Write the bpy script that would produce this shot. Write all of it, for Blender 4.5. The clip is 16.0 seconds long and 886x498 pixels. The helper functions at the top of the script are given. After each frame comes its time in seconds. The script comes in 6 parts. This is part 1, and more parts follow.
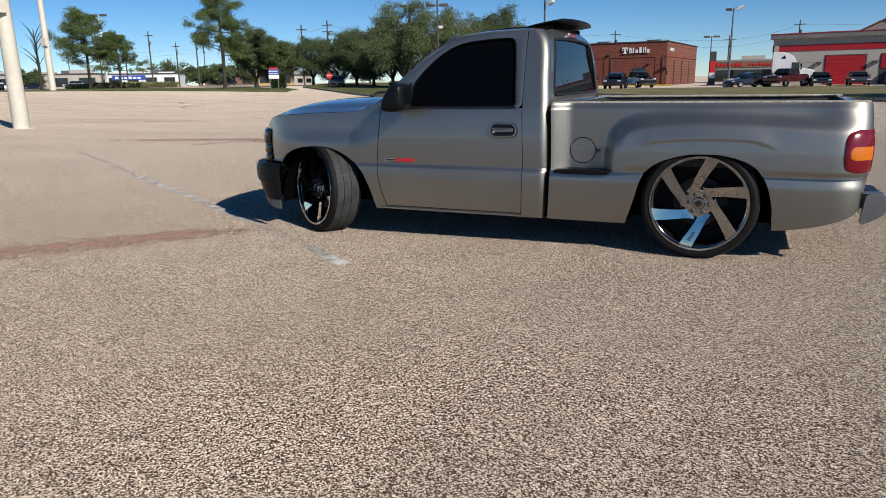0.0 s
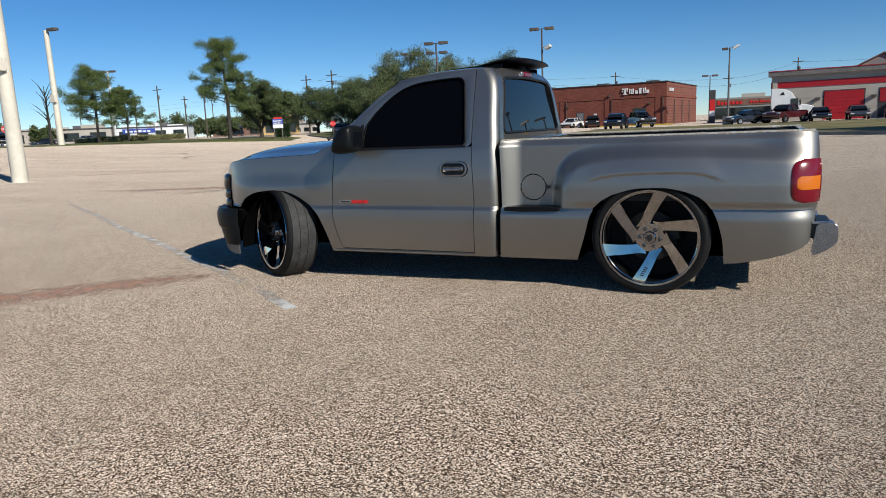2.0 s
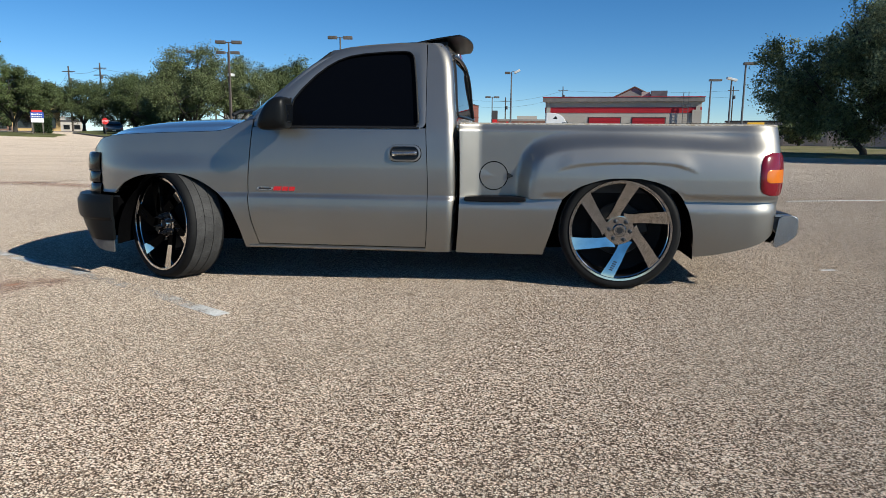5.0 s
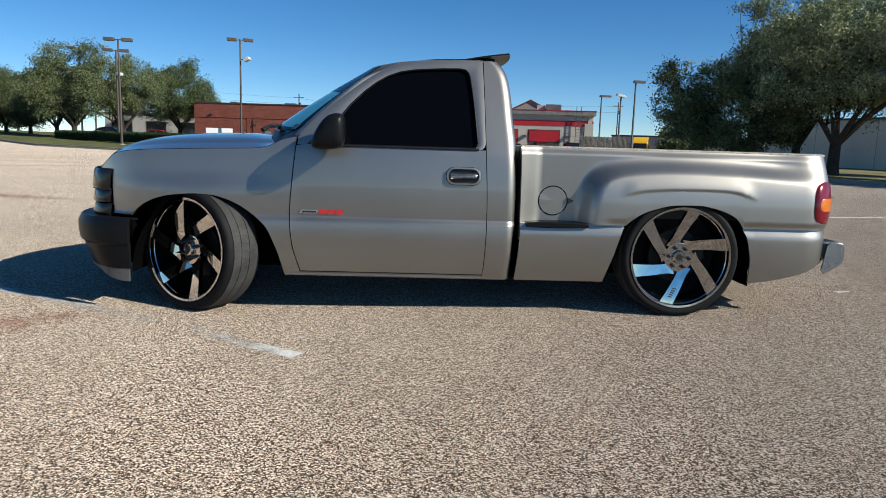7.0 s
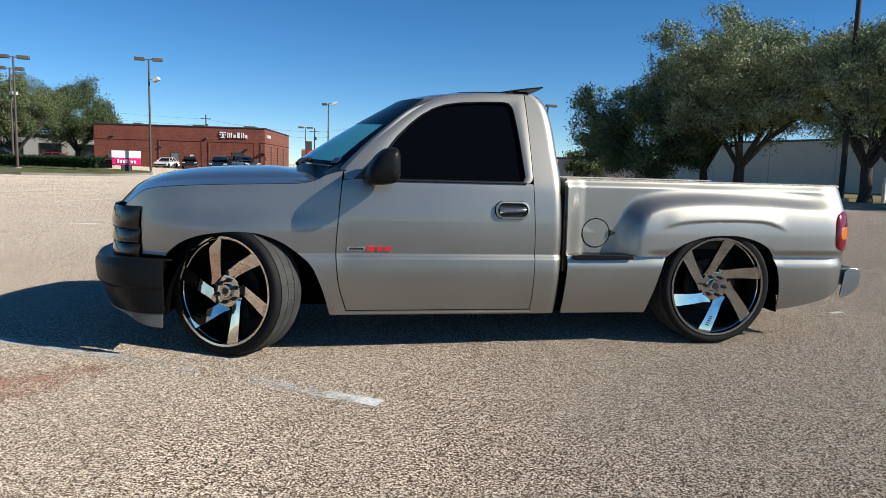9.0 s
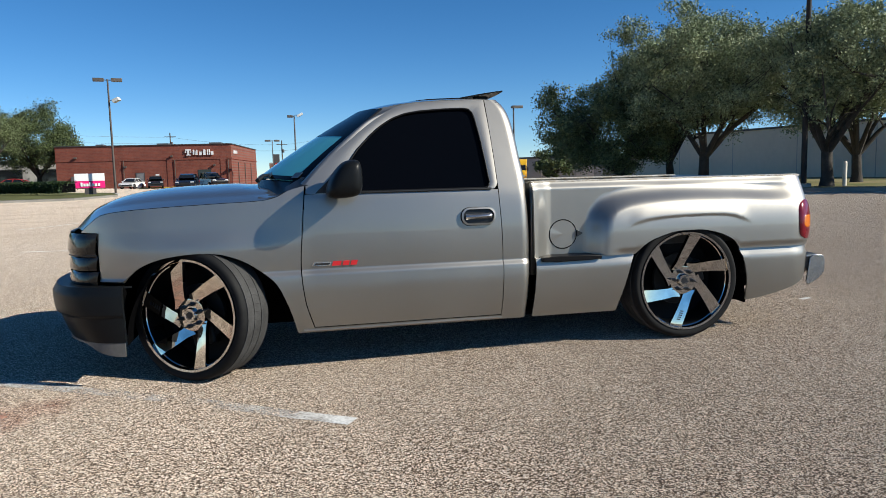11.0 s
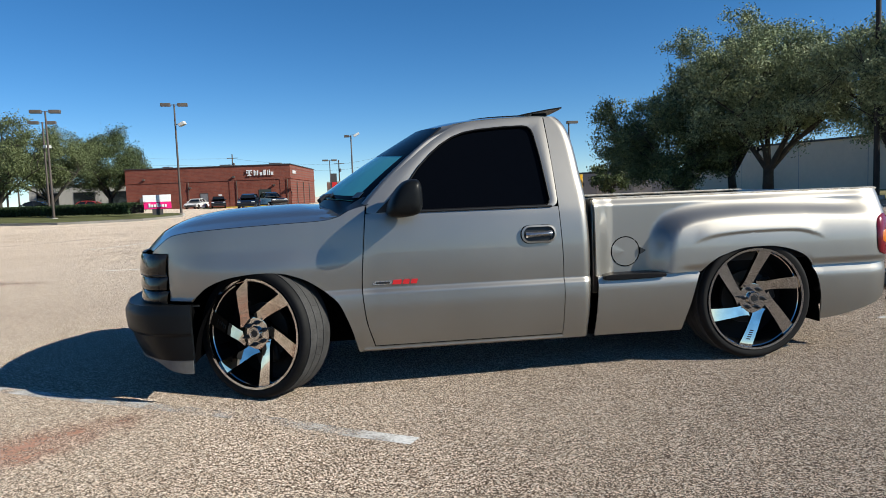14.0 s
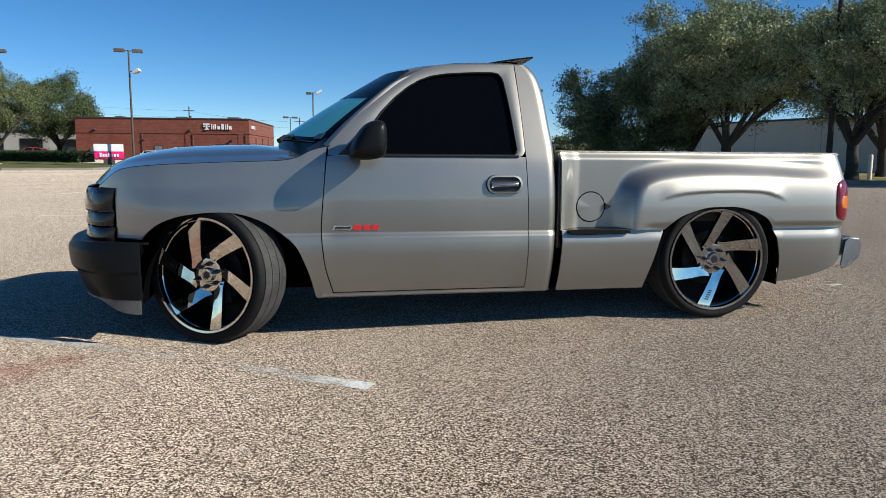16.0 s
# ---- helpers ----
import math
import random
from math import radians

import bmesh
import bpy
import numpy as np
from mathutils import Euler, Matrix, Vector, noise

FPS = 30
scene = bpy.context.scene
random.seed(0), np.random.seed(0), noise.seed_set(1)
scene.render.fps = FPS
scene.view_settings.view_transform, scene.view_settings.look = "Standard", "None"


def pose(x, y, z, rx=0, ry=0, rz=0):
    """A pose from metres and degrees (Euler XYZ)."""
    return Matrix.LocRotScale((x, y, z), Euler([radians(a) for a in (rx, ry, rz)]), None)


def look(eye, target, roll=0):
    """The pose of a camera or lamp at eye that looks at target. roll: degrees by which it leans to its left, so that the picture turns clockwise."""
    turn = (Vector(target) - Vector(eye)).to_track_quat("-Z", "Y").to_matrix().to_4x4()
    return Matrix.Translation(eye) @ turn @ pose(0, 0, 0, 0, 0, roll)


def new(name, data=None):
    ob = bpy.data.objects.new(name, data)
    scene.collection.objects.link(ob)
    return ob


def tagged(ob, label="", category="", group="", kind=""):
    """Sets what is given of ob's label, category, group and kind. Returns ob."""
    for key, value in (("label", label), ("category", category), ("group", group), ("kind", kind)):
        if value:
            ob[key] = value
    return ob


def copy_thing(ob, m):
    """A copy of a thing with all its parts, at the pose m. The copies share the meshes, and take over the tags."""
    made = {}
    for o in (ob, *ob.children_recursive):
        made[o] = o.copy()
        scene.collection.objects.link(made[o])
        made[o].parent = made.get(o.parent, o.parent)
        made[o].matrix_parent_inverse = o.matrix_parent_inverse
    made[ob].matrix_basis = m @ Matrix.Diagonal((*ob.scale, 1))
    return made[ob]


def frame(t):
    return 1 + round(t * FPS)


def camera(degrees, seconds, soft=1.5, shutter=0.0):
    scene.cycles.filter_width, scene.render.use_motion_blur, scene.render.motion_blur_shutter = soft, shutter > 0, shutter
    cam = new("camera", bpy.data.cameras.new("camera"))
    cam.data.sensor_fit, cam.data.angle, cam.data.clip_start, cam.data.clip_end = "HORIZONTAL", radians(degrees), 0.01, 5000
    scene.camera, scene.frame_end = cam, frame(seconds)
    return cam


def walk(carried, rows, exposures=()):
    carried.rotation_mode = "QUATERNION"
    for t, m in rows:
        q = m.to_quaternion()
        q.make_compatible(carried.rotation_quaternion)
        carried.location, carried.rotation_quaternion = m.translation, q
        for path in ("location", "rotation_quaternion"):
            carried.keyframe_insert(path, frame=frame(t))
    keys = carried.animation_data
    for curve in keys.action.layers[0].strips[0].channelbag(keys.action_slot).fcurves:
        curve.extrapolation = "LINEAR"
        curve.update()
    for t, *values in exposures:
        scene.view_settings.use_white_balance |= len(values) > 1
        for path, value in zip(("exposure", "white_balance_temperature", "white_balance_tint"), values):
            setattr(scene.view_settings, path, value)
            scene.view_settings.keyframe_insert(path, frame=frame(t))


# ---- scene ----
cam = camera(65.5, 16.0, soft=0.6)
PATH = [
    (0, (3.292, -4.824, 1.201), (2.506, -3.047, 0.726), -1.0),
    (0.5, (3.478, -4.669, 1.202), (2.659, -2.915, 0.699), -1.4),
    (1, (3.632, -4.6, 1.209), (2.845, -2.833, 0.702), -1.3),
    (1.5, (3.664, -4.572, 1.209), (2.895, -2.777, 0.774), -2.1),
    (2, (3.634, -4.585, 1.152), (2.817, -2.794, 0.801), -2.5),
    (2.5, (3.553, -4.621, 1.073), (2.846, -2.781, 0.737), -2.2),
    (3, (3.363, -4.613, 0.981), (2.876, -2.691, 0.714), -0.6),
    (3.5, (3.141, -4.583, 0.946), (2.697, -2.65, 0.687), 0.3),
    (6, (1.91, -4.238, 0.978), (1.833, -2.273, 0.611), 1.3),
    (6.5, (1.658, -4.193, 0.981), (1.617, -2.223, 0.64), 2.1),
    (7, (1.358, -4.188, 1.031), (1.444, -2.212, 0.73), 1.8),
    (7.5, (1.107, -4.099, 1.024), (1.299, -2.125, 0.766), 1.7),
    (8, (0.846, -4.012, 1.045), (1.039, -2.033, 0.832), 3.2),
    (8.5, (0.614, -4.021, 1.074), (0.851, -2.045, 0.878), 2.6),
    (9, (0.537, -4.013, 1.082), (0.877, -2.056, 0.849), 1.6),
    (11.5, (0.594, -3.972, 1.104), (0.994, -2.023, 0.901), -1.9),
    (12, (0.579, -3.974, 1.106), (0.901, -2.008, 0.926), -2.9),
    (12.5, (0.556, -3.97, 1.119), (0.798, -1.99, 0.967), -2.4),
    (13, (0.54, -3.96, 1.13), (0.745, -1.975, 1.0), -2.8),
    (13.5, (0.54, -3.958, 1.125), (0.741, -1.972, 0.993), -2.7),
    (14, (0.563, -3.957, 1.111), (0.821, -1.98, 0.946), -2.2),
    (14.5, (0.577, -3.968, 1.102), (0.888, -2.004, 0.889), -1.5),
    (15, (0.594, -3.946, 1.052), (0.935, -1.992, 0.797), -0.2),
    (15.5, (0.574, -3.888, 1.013), (0.931, -1.938, 0.751), 0.2),
    (16, (0.554, -3.864, 1.002), (0.926, -1.917, 0.735), 0.4),
]
walk(cam, [(t, look(eye, target, roll)) for t, eye, target, roll in PATH], [(0.0, -0.03, 6480, 9), (2.0, 0.0, 6420, 7), (4.0, 0.16, 6400, 5), (7.0, 0.32, 6450, 5), (9.0, 0.42, 6480, 5), (12.0, 0.41, 6500, 6), (16.0, 0.36, 6500, 5)])

# ---- sky and sun ----
world = bpy.data.worlds.new("sky")
scene.world = world
world.use_nodes = True
wn = world.node_tree.nodes
sky = wn.new("ShaderNodeTexSky")
sky.sky_type = "NISHITA"
sky.sun_disc = False
sky.sun_elevation = radians(31.6)
sky.sun_rotation = radians(117.6)
sky.altitude = 600
sky.air_density = 0.68
sky.dust_density = 0.0
sky.ozone_density = 4.0
wn["Background"].inputs[1].default_value = 0.096
tone = wn.new("ShaderNodeHueSaturation")
tone.inputs["Saturation"].default_value = 1.22
world.node_tree.links.new(sky.outputs[0], tone.inputs["Color"])
world.node_tree.links.new(tone.outputs[0], wn["Background"].inputs[0])
sun = new("sun", bpy.data.lights.new("sun", "SUN"))
sun.data.energy, sun.data.angle, sun.data.color = 5.0, radians(0.53), (1.0, 0.94, 0.84)
sun.matrix_world = look((14.4, -7.5, 10), (0, 0, 0))


# ---- materials ----
def principled(name, color, rough=0.5, metal=0.0, spec=0.5, coat=0.0, coat_rough=0.05):
    m = bpy.data.materials.new(name)
    m.use_nodes = True
    b = m.node_tree.nodes["Principled BSDF"]
    b.inputs["Base Color"].default_value = (*color, 1)
    b.inputs["Roughness"].default_value = rough
    b.inputs["Metallic"].default_value = metal
    b.inputs["Specular IOR Level"].default_value = spec
    b.inputs["Coat Weight"].default_value = coat
    b.inputs["Coat Roughness"].default_value = coat_rough
    return m, m.node_tree.nodes, m.node_tree.links, b


def coords(nodes, world_space):
    if world_space:
        return nodes.new("ShaderNodeNewGeometry").outputs["Position"]
    return nodes.new("ShaderNodeTexCoord").outputs["Object"]


def noise_tex(nodes, links, co, scale, detail=4.0, rough=0.55):
    n = nodes.new("ShaderNodeTexNoise")
    n.inputs["Scale"].default_value, n.inputs["Detail"].default_value, n.inputs["Roughness"].default_value = scale, detail, rough
    links.new(co, n.inputs["Vector"])
    return n


def ramp(nodes, links, fac, stops):
    r = nodes.new("ShaderNodeValToRGB")
    while len(r.color_ramp.elements) < len(stops):
        r.color_ramp.elements.new(0.5)
    for e, (p, c) in zip(r.color_ramp.elements, stops):
        e.position, e.color = p, (*c, 1)
    links.new(fac, r.inputs[0])
    return r.outputs[0]


def mix(nodes, links, fac, a, b, how="MIX"):
    n = nodes.new("ShaderNodeMix")
    n.data_type, n.blend_type = "RGBA", how
    for v, socket in ((fac, n.inputs[0]), (a, n.inputs[6]), (b, n.inputs[7])):
        if isinstance(v, (int, float)):
            socket.default_value = v
        elif isinstance(v, tuple):
            socket.default_value = (*v, 1)
        else:
            links.new(v, socket)
    return n.outputs[2]


def bump(nodes, links, b, height, strength, distance):
    n = nodes.new("ShaderNodeBump")
    n.inputs["Strength"].default_value, n.inputs["Distance"].default_value = strength, distance
    links.new(height, n.inputs["Height"])
    links.new(n.outputs[0], b.inputs["Normal"])


def worn(name, color, rough=0.5, metal=0.0, vary=0.25, fine=40.0, coarse=1.5, relief=0.15, depth=0.002, world_space=False, spec=0.5, coat=0.0):
    """A surface with a fine grain and broad stains."""
    m, nodes, links, b = principled(name, color, rough, metal, spec, coat)
    co = coords(nodes, world_space)
    a, c = noise_tex(nodes, links, co, fine), noise_tex(nodes, links, co, coarse)
    dark, light = tuple(v * (1 - vary) for v in color), tuple(min(1, v * (1 + vary)) for v in color)
    broad = ramp(nodes, links, c.outputs[0], [(0.3, dark), (0.7, light)])
    grain = ramp(nodes, links, a.outputs[0], [(0.3, (1 - vary,) * 3), (0.7, (1, 1, 1))])
    links.new(mix(nodes, links, 0.8, broad, grain, "MULTIPLY"), b.inputs["Base Color"])
    bump(nodes, links, b, a.outputs[0], relief, depth)
    return m


def lot_material():
    m, nodes, links, b = principled("exposed_aggregate", (0.35, 0.29, 0.23), 0.9, spec=0.1)
    b.inputs["Diffuse Roughness"].default_value = 0.8
    co = coords(nodes, True)
    warp = noise_tex(nodes, links, co, 60, 2)
    moved = nodes.new("ShaderNodeMixRGB")
    moved.blend_type = "ADD"
    moved.inputs[0].default_value = 0.005
    links.new(co, moved.inputs[1])
    links.new(warp.outputs["Color"], moved.inputs[2])
    v = nodes.new("ShaderNodeTexVoronoi")
    v.inputs["Scale"].default_value, v.inputs["Randomness"].default_value = 165, 1.0
    links.new(moved.outputs[0], v.inputs["Vector"])
    sep = nodes.new("ShaderNodeSeparateColor")
    links.new(v.outputs["Color"], sep.inputs[0])
    # chips of uneven size: each cell keeps more or less of its middle
    size = nodes.new("ShaderNodeMath")
    size.operation = "MULTIPLY_ADD"
    size.inputs[1].default_value = 0.42
    links.new(sep.outputs[1], size.inputs[0])
    links.new(v.outputs["Distance"], size.inputs[2])
    chip = ramp(nodes, links, size.outputs[0], [(0.69, (1, 1, 1)), (0.92, (0, 0, 0))])
    stone = ramp(nodes, links, sep.outputs[0], [(0.0, (0.13, 0.092, 0.068)), (0.20, (0.33, 0.245, 0.182)), (0.34, (0.76, 0.59, 0.45)), (0.60, (0.97, 0.79, 0.63)), (1.0, (1.0, 0.91, 0.785))])
    mid = noise_tex(nodes, links, co, 9, 5)
    big = noise_tex(nodes, links, co, 0.35, 5)
    grit = noise_tex(nodes, links, co, 420, 2)
    bed = ramp(nodes, links, grit.outputs[0], [(0.35, (0.040, 0.028, 0.021)), (0.65, (0.17, 0.128, 0.098))])
    # the farther paving is older, paler and smoother, with distant glare painted in
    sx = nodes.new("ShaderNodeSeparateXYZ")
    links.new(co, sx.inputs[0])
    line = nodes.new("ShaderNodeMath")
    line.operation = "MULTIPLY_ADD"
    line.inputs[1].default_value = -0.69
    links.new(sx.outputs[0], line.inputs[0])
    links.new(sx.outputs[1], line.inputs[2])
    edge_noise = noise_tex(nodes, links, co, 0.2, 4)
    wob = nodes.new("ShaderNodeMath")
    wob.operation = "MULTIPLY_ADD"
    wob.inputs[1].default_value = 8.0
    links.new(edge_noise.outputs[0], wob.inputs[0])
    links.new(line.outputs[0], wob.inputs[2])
    # brighter look of the lot with distance, put into bed and stone colours
    far_glare = nodes.new("ShaderNodeMapRange")
    far_glare.inputs["From Min"].default_value, far_glare.inputs["From Max"].default_value = 2.5, 13.0
    far_glare.inputs["To Max"].default_value = 0.78
    links.new(wob.outputs[0], far_glare.inputs["Value"])
    bed = mix(nodes, links, far_glare.outputs[0], bed, ramp(nodes, links, grit.outputs[0], [(0.35, (0.10, 0.078, 0.062)), (0.65, (0.36, 0.29, 0.23))]))
    stone = mix(nodes, links, far_glare.outputs[0], stone, ramp(nodes, links, sep.outputs[0], [(0.0, (0.30, 0.23, 0.18)), (0.15, (0.72, 0.58, 0.46)), (0.4, (0.95, 0.80, 0.66)), (1.0, (1.0, 0.93, 0.82))]))
    base = mix(nodes, links, chip, bed, stone)
    clump = noise_tex(nodes, links, co, 92, 3, 0.75)
    base = mix(nodes, links, 0.80, base, ramp(nodes, links, clump.outputs[0], [(0.40, (0.46, 0.44, 0.42)), (0.56, (1, 1, 1))]), "MULTIPLY")
    patch = noise_tex(nodes, links, co, 34, 4, 0.8)
    base = mix(nodes, links, 0.40, base, ramp(nodes, links, patch.outputs[0], [(0.40, (0.50, 0.48, 0.46)), (0.54, (1, 1, 1))]), "MULTIPLY")
    base = mix(nodes, links, 0.22, base, ramp(nodes, links, mid.outputs[0], [(0.3, (0.62, 0.6, 0.58)), (0.7, (1, 1, 1))]), "MULTIPLY")
    base = mix(nodes, links, 0.4, base, ramp(nodes, links, big.outputs[0], [(0.3, (0.68, 0.66, 0.66)), (0.65, (1, 1, 1))]), "MULTIPLY")
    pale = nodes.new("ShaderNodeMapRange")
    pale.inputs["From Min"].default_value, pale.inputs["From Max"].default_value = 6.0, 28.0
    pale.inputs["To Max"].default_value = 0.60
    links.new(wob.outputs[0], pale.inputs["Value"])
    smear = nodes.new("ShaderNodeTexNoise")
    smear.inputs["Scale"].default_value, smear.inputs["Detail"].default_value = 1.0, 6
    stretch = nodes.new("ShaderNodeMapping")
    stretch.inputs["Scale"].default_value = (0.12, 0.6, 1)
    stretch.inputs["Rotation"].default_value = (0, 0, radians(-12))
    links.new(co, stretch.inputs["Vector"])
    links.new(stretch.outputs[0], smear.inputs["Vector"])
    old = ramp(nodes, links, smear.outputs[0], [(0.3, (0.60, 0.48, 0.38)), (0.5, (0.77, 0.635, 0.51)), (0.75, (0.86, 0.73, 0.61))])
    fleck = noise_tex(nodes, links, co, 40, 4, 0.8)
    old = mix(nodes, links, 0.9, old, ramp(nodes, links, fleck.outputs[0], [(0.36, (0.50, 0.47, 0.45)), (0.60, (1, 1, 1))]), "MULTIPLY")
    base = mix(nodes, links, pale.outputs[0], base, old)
    links.new(base, b.inputs["Base Color"])
    bump(nodes, links, b, chip, 0.9, 0.005)
    return m


def paint_material():
    m, nodes, links, b = principled("pewter_paint", (0.345, 0.324, 0.291), 0.43, 0.96, coat=1.0, coat_rough=0.04)
    co = coords(nodes, False)
    dust = noise_tex(nodes, links, co, 2.2, 6)
    links.new(mix(nodes, links, 0.5, (0.345, 0.324, 0.291), ramp(nodes, links, dust.outputs[0], [(0.3, (0.330, 0.310, 0.278)), (0.7, (0.360, 0.339, 0.305))])), b.inputs["Base Color"])
    r = ramp(nodes, links, dust.outputs[0], [(0.3, (0.405,) * 3), (0.7, (0.455,) * 3)])
    links.new(r, b.inputs["Roughness"])
    return m


def rail_material():
    """Peeling paint along the top of the bed."""
    m, nodes, links, b = principled("peeling_rail", (0.4, 0.37, 0.33), 0.6, 0.3)
    co = coords(nodes, False)
    n = noise_tex(nodes, links, co, 14, 6, 0.7)
    links.new(ramp(nodes, links, n.outputs[0], [(0.38, (0.30, 0.275, 0.24)), (0.46, (0.62, 0.58, 0.50)), (0.56, (0.36, 0.29, 0.20)), (0.64, (0.68, 0.65, 0.58))]), b.inputs["Base Color"])
    bump(nodes, links, b, n.outputs[0], 0.4, 0.004)
    return m


def brick_material():
    m, nodes, links, b = principled("red_brick", (0.23, 0.07, 0.05), 0.85, spec=0.2)
    co = coords(nodes, False)
    t = nodes.new("ShaderNodeTexBrick")
    t.inputs["Scale"].default_value = 1.0
    t.inputs["Brick Width"].default_value, t.inputs["Row Height"].default_value, t.inputs["Mortar Size"].default_value = 0.4, 0.2, 0.015
    t.inputs["Color1"].default_value, t.inputs["Color2"].default_value, t.inputs["Mortar"].default_value = (0.25, 0.075, 0.05, 1), (0.19, 0.055, 0.04, 1), (0.2, 0.1, 0.08, 1)
    swap = nodes.new("ShaderNodeMapping")
    swap.inputs["Rotation"].default_value = (radians(90), 0, 0)
    links.new(co, swap.inputs["Vector"])
    links.new(swap.outputs[0], t.inputs["Vector"])
    big = noise_tex(nodes, links, co, 0.5, 5)
    links.new(mix(nodes, links, 0.7, t.outputs["Color"], ramp(nodes, links, big.outputs[0], [(0.3, (0.75, 0.72, 0.7)), (0.7, (1, 1, 1))]), "MULTIPLY"), b.inputs["Base Color"])
    bump(nodes, links, b, t.outputs["Fac"], 0.3, 0.01)
    return m


def leaf_material(name, low, high):
    m, nodes, links, b = principled(name, high, 0.58, spec=0.3)
    g = nodes.new("ShaderNodeNewGeometry")
    n = noise_tex(nodes, links, g.outputs["Position"], 0.6, 3)
    c = ramp(nodes, links, g.outputs["Random Per Island"], [(0.0, low), (0.7, high), (1.0, tuple(v * 1.35 for v in high))])
    links.new(mix(nodes, links, 0.6, c, ramp(nodes, links, n.outputs[0], [(0.35, (0.62, 0.62, 0.6)), (0.65, (1, 1, 1))]), "MULTIPLY"), b.inputs["Base Color"])
    b.inputs["Transmission Weight"].default_value = 0.0
    return m


def grass_material():
    m, nodes, links, b = principled("dry_grass", (0.2, 0.19, 0.08), 0.9, spec=0.15)
    co = coords(nodes, True)
    a, c = noise_tex(nodes, links, co, 6, 6), noise_tex(nodes, links, co, 0.25, 4)
    base = ramp(nodes, links, c.outputs[0], [(0.3, (0.13, 0.15, 0.05)), (0.5, (0.24, 0.21, 0.10)), (0.7, (0.32, 0.26, 0.14))])
    links.new(mix(nodes, links, 0.7, base, ramp(nodes, links, a.outputs[0], [(0.3, (0.5, 0.5, 0.45)), (0.7, (1, 1, 1))]), "MULTIPLY"), b.inputs["Base Color"])
    bump(nodes, links, b, a.outputs[0], 0.6, 0.05)
    return m


def road_paint_material():
    m, nodes, links, b = principled("worn_road_paint", (0.72, 0.72, 0.7), 0.8, spec=0.2)
    co = coords(nodes, True)
    n = noise_tex(nodes, links, co, 90, 4, 0.7)
    c = noise_tex(nodes, links, co, 7, 4)
    links.new(ramp(nodes, links, c.outputs[0], [(0.3, (0.5, 0.48, 0.45)), (0.7, (0.75, 0.75, 0.73))]), b.inputs["Base Color"])
    s = nodes.new("ShaderNodeMath")
    s.operation = "ADD"
    links.new(n.outputs[0], s.inputs[0])
    links.new(c.outputs[0], s.inputs[1])
    return m, nodes, links, b, s


def faded(name, color, cut, soft=0.12):
    """A worn film on the stones, with holes where it has gone."""
    m, nodes, links, b, s = road_paint_material()
    m.name = name
    b.inputs["Base Color"].default_value = (*color, 1)
    for l in list(b.inputs["Base Color"].links):
        links.remove(l)
    uv = nodes.new("ShaderNodeTexCoord").outputs["UV"]
    sep = nodes.new("ShaderNodeSeparateXYZ")
    links.new(uv, sep.inputs[0])
    k = nodes.new("ShaderNodeMath")
    k.operation = "MULTIPLY"
    links.new(sep.outputs[0], k.inputs[0])
    links.new(sep.outputs[1], k.inputs[1])
    t = nodes.new("ShaderNodeMath")
    t.operation = "MULTIPLY_ADD"
    t.inputs[1].default_value = 1.0
    links.new(k.outputs[0], t.inputs[0])
    links.new(s.outputs[0], t.inputs[2])
    a = ramp(nodes, links, t.outputs[0], [(min(0.98, cut / 2), (0, 0, 0)), (min(1.0, cut / 2 + soft), (1, 1, 1))])
    half = nodes.new("ShaderNodeMath")
    half.operation = "MULTIPLY"
    half.inputs[1].default_value = 0.5
    links.new(t.outputs[0], half.inputs[0])
    r = a.node
    links.new(half.outputs[0], r.inputs[0])
    links.new(a, b.inputs["Alpha"])
    return m


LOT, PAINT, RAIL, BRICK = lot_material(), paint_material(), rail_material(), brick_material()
GRASS = grass_material()
LAWN = worn("green_lawn", (0.145, 0.150, 0.060), 0.9, vary=0.35, fine=12, coarse=0.6, relief=0.5, depth=0.03, world_space=True, spec=0.1)
OAK_LEAF = leaf_material("oak_leaf", (0.094, 0.118, 0.058), (0.300, 0.345, 0.180))
MID_LEAF = leaf_material("olive_oak_leaf", (0.050, 0.068, 0.028), (0.165, 0.195, 0.085))
FAR_LEAF = leaf_material("dark_oak_leaf", (0.030, 0.045, 0.016), (0.105, 0.135, 0.050))
PINE_LEAF = leaf_material("pine_needle", (0.04, 0.065, 0.018), (0.13, 0.17, 0.05))
PALE_LEAF = leaf_material("pale_tall_grass", (0.10, 0.105, 0.045), (0.26, 0.25, 0.12))
HEDGE_LEAF = leaf_material("hedge_leaf", (0.01, 0.02, 0.007), (0.03, 0.055, 0.016))
BARK = worn("bark", (0.050, 0.042, 0.035), 0.9, vary=0.4, fine=14, coarse=2, relief=0.8, depth=0.03)
BLACK = worn("black_plastic", (0.014, 0.015, 0.017), 0.42, vary=0.3, fine=300, relief=0.1, depth=0.0005)
SATIN = worn("satin_black_cover", (0.008, 0.009, 0.010), 0.40, vary=0.25, fine=120, relief=0.05, depth=0.0005, spec=0.16)
LINER = worn("liner", (0.004, 0.004, 0.0045), 0.95, vary=0.3, spec=0.0)
PADBLACK = worn("ribbed_pad", (0.006, 0.006, 0.007), 0.5, vary=0.3, fine=150, spec=0.15)
RUBBER = worn("tyre_rubber", (0.009, 0.009, 0.0095), 0.7, vary=0.3, fine=60, coarse=6, relief=0.2, depth=0.001, spec=0.2)
TREAD = worn("tyre_tread", (0.042, 0.041, 0.041), 0.85, vary=0.4, fine=90, coarse=9, relief=0.5, depth=0.002)
